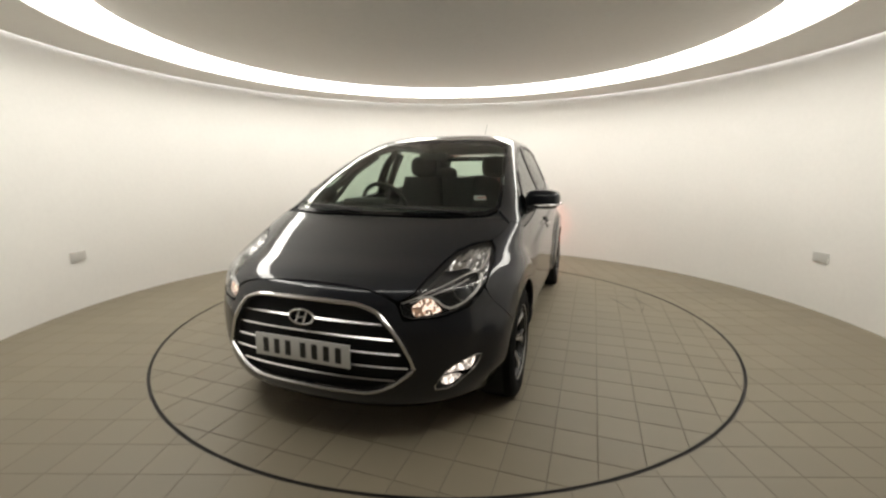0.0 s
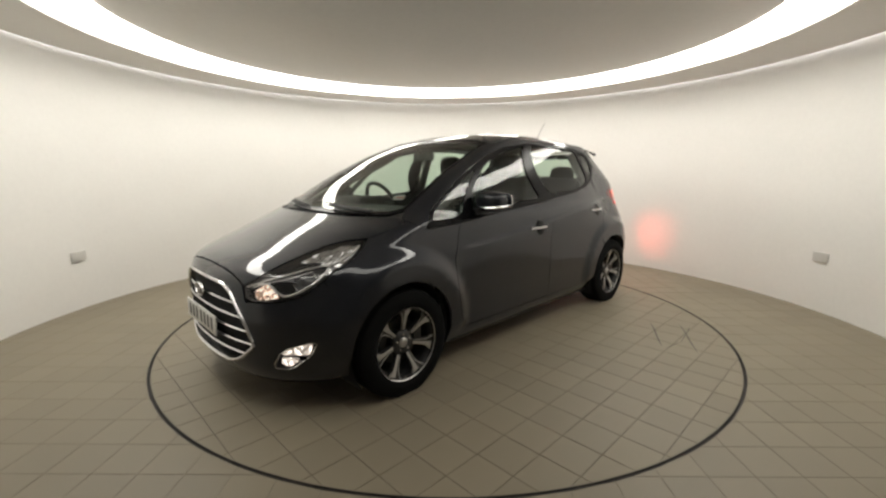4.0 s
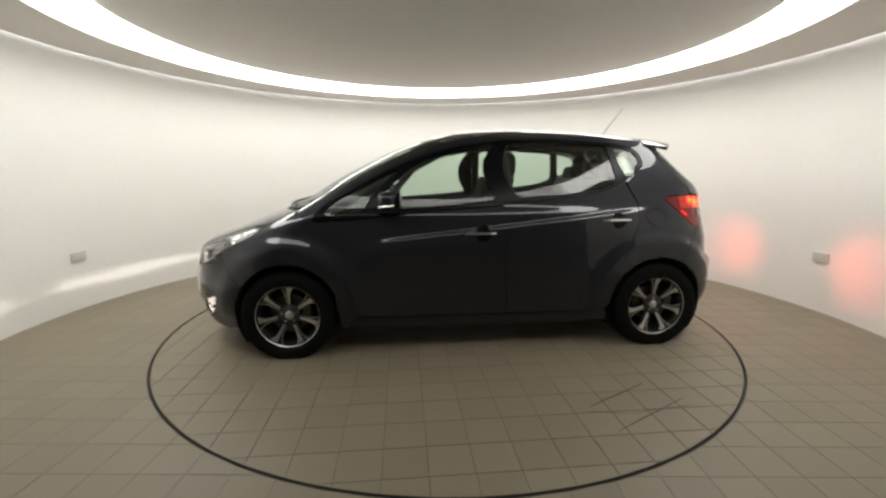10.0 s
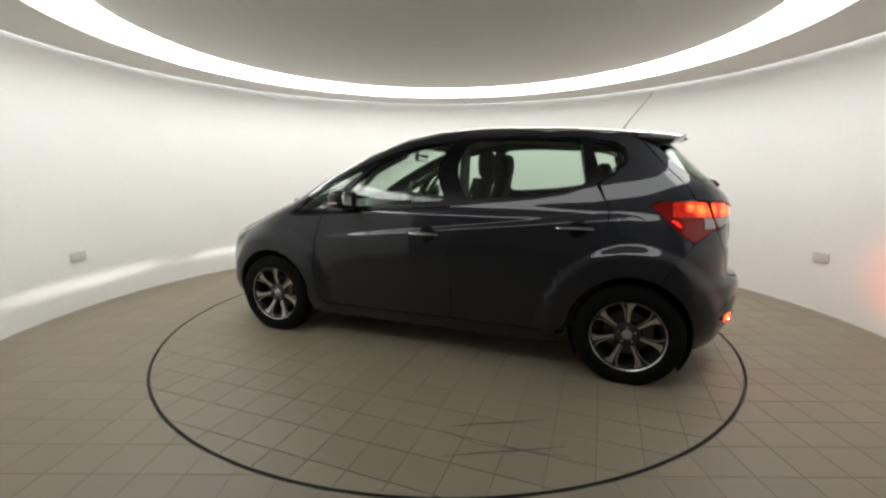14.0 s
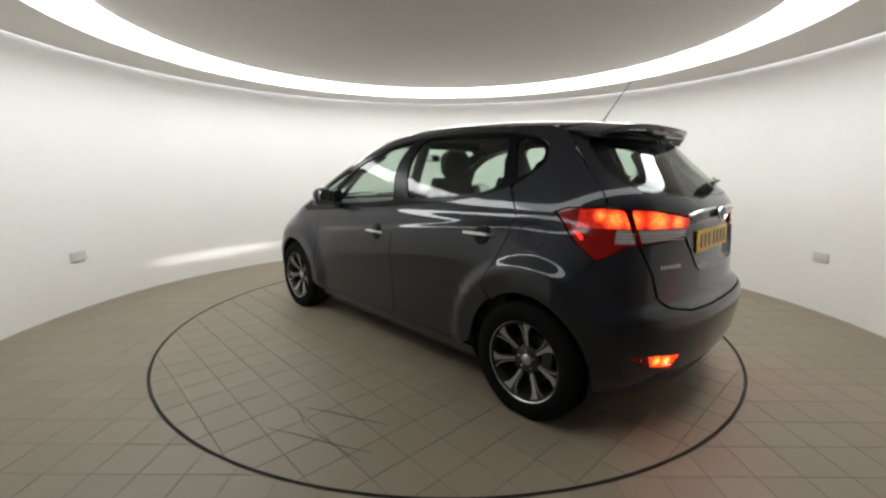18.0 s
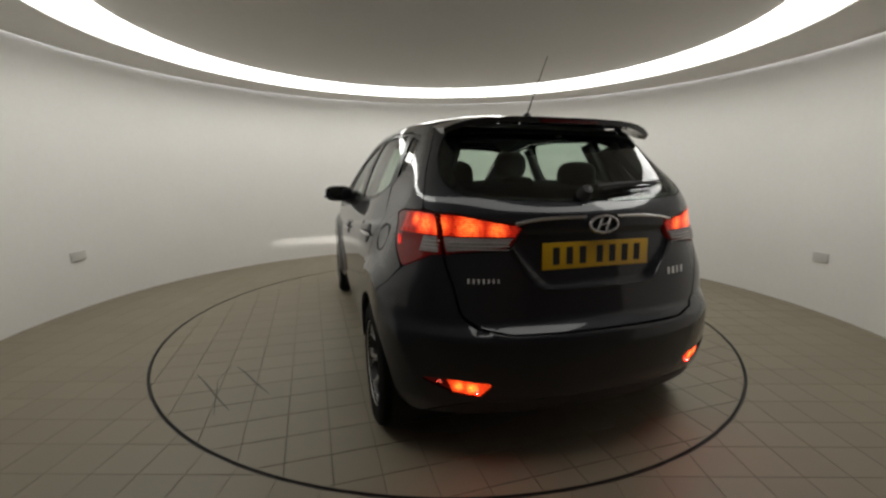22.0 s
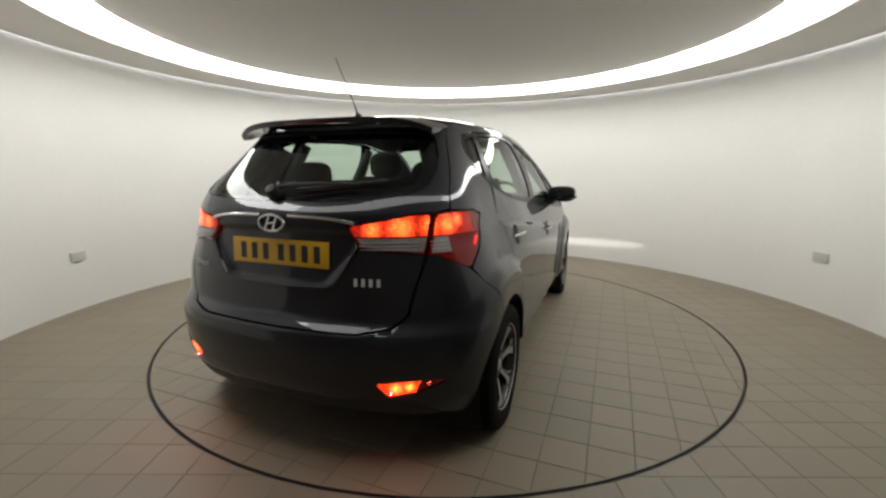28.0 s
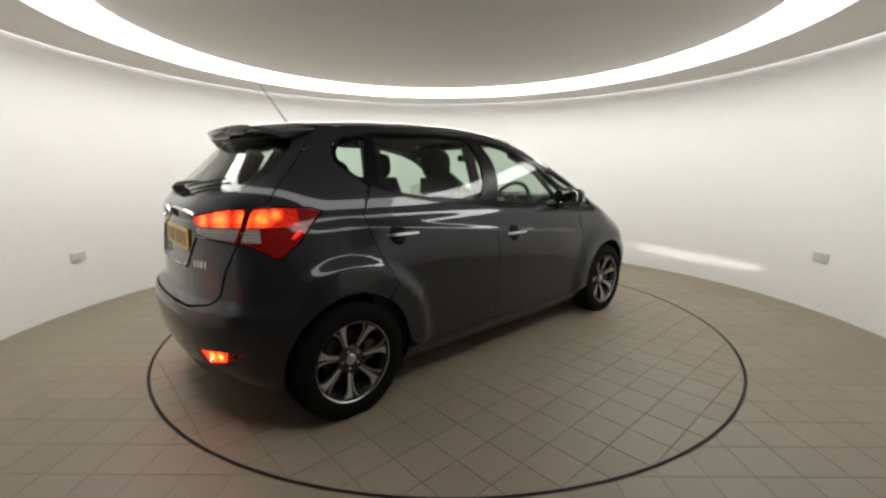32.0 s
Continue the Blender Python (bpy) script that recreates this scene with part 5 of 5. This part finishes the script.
def front_wipers():
    def on_screen(y, z, out):
        s = s_end(abs(y) + 1e-3, z)
        q = shell(s, z) + shell_normal(np.array([s]), np.array([z]))[0] * out
        return (q[0], math.copysign(q[1], y), q[2])
    for y0, y1 in ((-.10, -.62), (.56, .02)):
        w = new("windscreen_wiper")
        w.parent = CAR
        tagged(w, "black windscreen wiper")
        bm = bmesh.new()
        tube(bm, [on_screen(y0 + (y1 - y0) * t, 1.018 + .022 * t, .016) for t in np.linspace(0, .75, 8)], .009, 8)
        part("wiper_arm", bm, BLACK_PLASTIC, w)
        bm = bmesh.new()
        tube(bm, [on_screen(y0 + (y1 - y0) * t, 1.026 + .026 * t, .008) for t in np.linspace(.05, 1.05, 12)], .006, 6)
        part("wiper_blade", bm, BLACK_PLASTIC, w)
    bm = bmesh.new()
    m = shell_frame(s_end(.575, 1.115), 1.115, 1, -.012)
    box(bm, (0, 0, 0), (.072, .045, .001), m)
    st = part("windscreen_sticker", bm, STICKER, CAR, "small pale sticker with red bars inside the windscreen")
    for dy in (-.012, .012):
        bm = bmesh.new()
        box(bm, (0, dy, .001), (.055, .012, .001), m)
        part("sticker_bar", bm, STICKER_RED, st)


front_wipers()


# ---- cabin ----
def seat(x, y, label="charcoal fabric front seat with a headrest"):
    st = new("front_seat")
    st.parent = CAR
    st.location = (x, y, 0)
    tagged(st, label)
    bm = bmesh.new()
    box(bm, (.05, 0, .60), (.52, .50, .16), Matrix.Rotation(radians(-8), 4, "Y"), bevel=.05, segments=3)
    part("seat_cushion", bm, FABRIC, st)
    bm = bmesh.new()
    rows = []
    for t in np.linspace(0, 1, 9):
        w = .245 - .055 * t ** 2.5
        d = .075 - .02 * t
        cx, cz = -.21 - .17 * t, .62 + .60 * t
        rows.append([bm.verts.new((cx + d * math.cos(a), w * math.copysign(abs(math.sin(a)) ** .6, math.sin(a)), cz)) for a in np.linspace(0, 2 * math.pi, 20, endpoint=False)])
    for a, b in zip(rows, rows[1:]):
        for k in range(20):
            bm.faces.new((a[k], a[(k + 1) % 20], b[(k + 1) % 20], b[k]))
    bm.faces.new(rows[-1])
    part("seat_back", bm, FABRIC, st)
    headrest(st, -.40, 0, 1.315)
    return st


def headrest(parent, x, y, z, w=.13, h=.10):
    bm = bmesh.new()
    bmesh.ops.create_uvsphere(bm, u_segments=20, v_segments=14, radius=1)
    for v in bm.verts:
        c = v.co
        q = (abs(c.x) ** 3 + abs(c.y) ** 3 + abs(c.z) ** 3) ** (1 / 3)
        v.co = Vector((x + c.x / q * .05, y + c.y / q * w, z + c.z / q * h))
    part("headrest", bm, FABRIC, parent, "rounded headrest")
    for sy in (-.05, .05):
        bm = bmesh.new()
        tube(bm, [(x, y + sy, z - h - .08), (x, y + sy, z - h + .02)], .006, 6)
        part("headrest_post", bm, STEEL, parent)


def build_cabin():
    for y in (.36, -.36):
        seat(.10, y)
    bench = new("rear_bench")
    bench.parent = CAR
    tagged(bench, "charcoal fabric rear bench with headrests")
    bm = bmesh.new()
    box(bm, (-.72, 0, .58), (.50, 1.28, .18), bevel=.05, segments=3)
    part("seat_cushion", bm, FABRIC, bench)
    bm = bmesh.new()
    box(bm, (-1.03, 0, .905), (.14, 1.26, .62), Matrix.Rotation(radians(-17), 4, "Y"), bevel=.05, segments=3)
    part("seat_back", bm, FABRIC, bench)
    for y in (-.40, .40):
        headrest(bench, -1.12, y, 1.235, .125, .085)
    headrest(bench, -1.11, 0, 1.185, .11, .05)
    bm = bmesh.new()
    box(bm, (-1.42, 0, 1.07), (.50, 1.12, .03), bevel=.01)
    part("parcel_shelf", bm, DASH, CAR, "dark parcel shelf")
    # dashboard
    bm = bmesh.new()
    outline = [(1.26, .98), (1.02, 1.015), (.80, 1.02), (.70, .99), (.66, .92), (.70, .70), (1.2, .60)]
    prism(bm, outline, 1.44, Matrix(((1, 0, 0, 0), (0, 0, 1, -.72), (0, 1, 0, 0), (0, 0, 0, 1))))
    part("dashboard", bm, DASH, CAR, "dark grey dashboard")
    bm = bmesh.new()
    box(bm, (.78, -.36, 1.035), (.22, .36, .07), bevel=.03, segments=3)
    part("instrument_hood", bm, DASH, CAR)
    bm = bmesh.new()
    box(bm, (.40, 0, .62), (.9, .20, .26), bevel=.04)
    part("centre_console", bm, DASH, CAR)
    w = new("steering_wheel")
    w.parent = CAR
    w.matrix_basis = pose(.55, -.36, 1.005, 0, -64, 0)
    tagged(w, "black steering wheel")
    bm = bmesh.new()
    tube(bm, [(.185 * math.cos(a), .185 * math.sin(a), 0) for a in np.linspace(0, 2 * math.pi, 40, endpoint=False)], .016, 8, True)
    part("wheel_rim", bm, BLACK_PLASTIC, w)
    bm = bmesh.new()
    lathe(bm, [(.0, .02), (.06, .015), (.075, -.01), (.05, -.05)], None, 24)
    for a in (0, 180, 270):
        c, s = math.cos(radians(a - 90)), math.sin(radians(a - 90))
        tube(bm, [(.05 * c, .05 * s, 0), (.18 * c, .18 * s, 0)], .016, 6)
    part("wheel_hub", bm, BLACK_PLASTIC, w)
    im = new("interior_mirror")
    im.parent = CAR
    tagged(im, "black interior mirror")
    bm = bmesh.new()
    box(bm, (.385, 0, 1.385), (.03, .23, .06), bevel=.012, segments=3)
    tube(bm, [(.40, 0, 1.40), (.46, 0, 1.475)], .010, 8)
    part("mirror_body", bm, BLACK_PLASTIC, im)
    bm = bmesh.new()
    box(bm, (.368, 0, 1.385), (.004, .21, .046))
    part("mirror_glass", bm, MIRROR, im)
    # door linings, dark strips below the windows
    for sign in (1, -1):
        bm = bmesh.new()
        rows = []
        for x in np.linspace(1.0, -1.15, 26):
            zb = .965 + .10 * (1.0 - x) / 1.2 if x > -.2 else 1.065 + .10 * (-.2 - x) / .95
            row = []
            for z in (.30, .62, .9, zb - .015):
                y = shell(s_side(x, z), z)[1]
                row.append(bm.verts.new((x, sign * (y - (.075 if z < zb - .02 else .05)), z)))
            rows.append(row)
        for a, b in zip(rows, rows[1:]):
            for j in range(3):
                bm.faces.new((a[j], a[j + 1], b[j + 1], b[j]))
        part("door_lining", bm, DASH, CAR, "dark inner door lining")
        # pillars inside
        for (xa, za), (xb, zb), r in (((-.24, 1.05), (-.20, 1.47), .035), ((-1.06, 1.17), (-1.0, 1.46), .035), ((.70, 1.0), (.46, 1.28), .018), ((1.12, .96), (.25, 1.42), .03), ((-1.36, 1.10), (-1.26, 1.44), .06), ((-1.58, 1.14), (-1.42, 1.42), .05)):
            bm = bmesh.new()
            pts = []
            for t in np.linspace(0, 1, 6):
                x, z = xa + (xb - xa) * t, za + (zb - za) * t
                s = s_side(x, z)
                q = shell(s, z) - shell_normal(np.array([s]), np.array([z]))[0] * (r + .025)
                pts.append((q[0], sign * q[1], q[2]))
            tube(bm, pts, r, 8)
            part("pillar_lining", bm, DASH, CAR)


build_cabin()
# ---- tiled floor: the still border and the turning plate ----
TILE_PITCH, JOINT = .20, .0030


def clip_half(poly, inside_fn):
    out = []
    for i in range(len(poly)):
        a, b = poly[i], poly[(i + 1) % len(poly)]
        ia, ib = inside_fn(a), inside_fn(b)
        if ia:
            out.append(a)
        if ia != ib:
            lo, hi = a, b
            for _ in range(24):
                m = ((lo[0] + hi[0]) / 2, (lo[1] + hi[1]) / 2)
                if inside_fn(m) == ia:
                    lo = m
                else:
                    hi = m
            out.append(lo)
    return out


def fine_square(x0, y0, size, n=5):
    p = []
    for ax, ay, bx, by in ((0, 0, 1, 0), (1, 0, 1, 1), (1, 1, 0, 1), (0, 1, 0, 0)):
        for k in range(n):
            t = k / n
            p.append((x0 + size * (ax + (bx - ax) * t), y0 + size * (ay + (by - ay) * t)))
    return p


def tile_geometry(poly, z=0.0, depth=.006, ease=.0012):
    """Top face with an eased edge and short sides."""
    n = len(poly)
    cx, cy = sum(p[0] for p in poly) / n, sum(p[1] for p in poly) / n
    top = []
    for x, y in poly:
        d = math.hypot(x - cx, y - cy) + 1e-9
        top.append((x + (cx - x) / d * ease * 1.4, y + (cy - y) / d * ease * 1.4, z))
    mid = [(x, y, z - ease) for x, y in poly]
    low = [(x, y, z - depth) for x, y in poly]
    verts = top + mid + low
    faces = [tuple(range(n))]
    for i in range(n):
        j = (i + 1) % n
        faces += [(i, n + i, n + j, j), (n + i, 2 * n + i, 2 * n + j, n + j)]
    return verts, faces


def orient(poly):
    a = sum(poly[i][0] * poly[(i + 1) % len(poly)][1] - poly[i][1] * poly[(i + 1) % len(poly)][0] for i in range(len(poly)))
    return poly if a > 0 else poly[::-1]


def lay_tiles(parent, x_phase, y_phase, keep, reach, near, label):
    """Lay the grid; cut tiles at the round edges; single objects where near() says so, the rest joined."""
    sq = TILE_PITCH - JOINT
    v, f = tile_geometry([(0, 0), (sq, 0), (sq, sq), (0, sq)])
    whole = mesh_from("tile", v, f, TILE, False)
    rest_v, rest_f, singles = [], [], []
    n = int(reach / TILE_PITCH) + 2
    for i in range(-n, n):
        for j in range(-n, n):
            x0, y0 = x_phase + i * TILE_PITCH + JOINT / 2, y_phase + j * TILE_PITCH + JOINT / 2
            corners = [(x0, y0), (x0 + sq, y0), (x0 + sq, y0 + sq), (x0, y0 + sq)]
            flags = [keep(c) for c in corners] + [keep((x0 + sq / 2, y0 + sq / 2))]
            if not any(flags):
                continue
            full = all(flags) and all(keep((x0 + sq * a, y0 + sq * b)) for a, b in ((.5, 0), (1, .5), (.5, 1), (0, .5)))
            c = (x0 + sq / 2, y0 + sq / 2)
            if full:
                if near(c):
                    singles.append((whole, (x0, y0, 0)))
                else:
                    vv, ff = tile_geometry(corners)
                    k = len(rest_v)
                    rest_v += vv
                    rest_f += [tuple(q + k for q in t) for t in ff]
            else:
                poly = clip_half(fine_square(x0, y0, sq), keep)
                if len(poly) < 3:
                    continue
                poly = orient(poly)
                area = abs(sum(poly[a][0] * poly[(a + 1) % len(poly)][1] - poly[a][1] * poly[(a + 1) % len(poly)][0] for a in range(len(poly)))) / 2
                if area < 2e-4:
                    continue
                vv, ff = tile_geometry(poly)
                if near(c):
                    singles.append((mesh_from("tile", vv, ff, TILE, False), (0, 0, 0)))
                else:
                    k = len(rest_v)
                    rest_v += vv
                    rest_f += [tuple(q + k for q in t) for t in ff]
    for me, at in singles:
        ob = new("tile", me)
        ob.parent = parent
        ob.location = at
    if rest_v:
        ob = new("tile_field", mesh_from("tile_field", rest_v, rest_f, TILE, False))
        ob.parent = parent
        tagged(ob, label, kind="stuff")
    return len(singles)


def build_floor():
    bm = bmesh.new()
    lathe(bm, [(RING_R + .008, -.0016), (3.7, -.0016), (3.7, -.06), (RING_R + .008, -.06), (RING_R + .008, -.0016)], None, 128)
    bmesh.ops.remove_doubles(bm, verts=bm.verts, dist=1e-5)
    floor = part("floor", bm, GROUT_LIGHT)
    tagged(floor, "beige square porcelain tiles round the turntable", kind="structure")

    def keep(p):
        return math.hypot(*p) > RING_R + .009 and math.hypot(p[0] - ROOM[0], p[1] - ROOM[1]) < ROOM_R + .02
    lay_tiles(floor, .1, -.1, keep, 3.6, lambda c: c[1] < .55 and c[1] > -2.75, "beige porcelain tiles")
    # slab under the added recess beyond the round wall, out of view
    bm = bmesh.new()
    box(bm, (0, -3.95, -.014), (4.5, 2.5, .012))
    tagged(part("floor_threshold", bm, TILE), "beige slab under the added, unseen recess", kind="structure")
    bm = bmesh.new()
    lathe(bm, [(RING_R - .012, -.03), (RING_R - .012, -.028), (RING_R + .012, -.028), (RING_R + .012, -.03)], None, 128)
    lathe(bm, [(RING_R + .0035, -.028), (RING_R + .0035, .0012), (RING_R + .0078, .0012), (RING_R + .0078, -.028)], None, 128)
    tagged(part("floor_ring_edge", bm, RING_EDGE), "dark metal edge of the turntable pit", kind="structure")


build_floor()
TABLE = thing("turntable", "round tiled car turntable flush with the floor", "turntable")


def build_turntable():
    bm = bmesh.new()
    lathe(bm, [(.001, -.0035), (RING_R - .010, -.0035), (RING_R - .010, -.026), (.001, -.026)], None, 128)
    part("table_bed", bm, GROUT, TABLE, "grey grouted bed")
    bm = bmesh.new()
    lathe(bm, [(RING_R - .0100, -.02), (RING_R - .0100, .001), (RING_R - .0065, .001), (RING_R - .0065, -.02)], None, 128)
    part("table_edge", bm, RING_EDGE, TABLE, "dark metal edge band")

    def keep(p):
        return math.hypot(*p) < RING_R - .0105
    # the grid lies square to the car
    lay_tiles(TABLE, .034 - CAR_AXIS.x, -.088 - CAR_AXIS.y, keep, 2.4, lambda c: abs(c[1]) > .72 or abs(c[0]) > 1.62, "beige porcelain tiles")
    # scuffs that tyres left on the tiles
    for (xa, ya), (xb, yb), w in (((-.514, 1.887), (-1.031, 1.619), .010), ((-.469, 1.661), (-.902, 1.433), .012), ((-.637, 1.741), (-.437, 1.699), .006), ((-1.056, 1.688), (-.637, 1.745), .006)):
        bm = bmesh.new()
        a, b = Vector((xa, ya, 0)) - CAR_AXIS, Vector((xb, yb, 0)) - CAR_AXIS
        d = (b - a).normalized()
        side = Vector((-d.y, d.x, 0)) * w / 2
        pts = [a, a.lerp(b, .3) + side * .6, a.lerp(b, .65) - side * .5, b]
        lo = [bm.verts.new(p - side * (.4 if i in (0, 3) else 1) + Vector((0, 0, .0012))) for i, p in enumerate(pts)]
        hi = [bm.verts.new(p + side * (.4 if i in (0, 3) else 1) + Vector((0, 0, .0012))) for i, p in enumerate(pts)]
        for i in range(3):
            bm.faces.new((lo[i], lo[i + 1], hi[i + 1], hi[i]))
        part("scuff_mark", bm, GAP_DARK, TABLE, "dark tyre scuff")


build_turntable()


def motions():
    """The plate turns clockwise at an even pace and carries the car round."""
    steps = [k * .5 for k in range(65)]
    walk(TABLE, [(t, pose(0, 0, 0, 0, 0, TURN_START + TURN_RATE * t)) for t in steps])
    rows = []
    for t in steps:
        turn = Matrix.Rotation(radians(TURN_START + TURN_RATE * t), 4, "Z")
        rows.append((t, turn @ Matrix.Translation(-CAR_AXIS)))
    walk(CAR, rows)


motions()
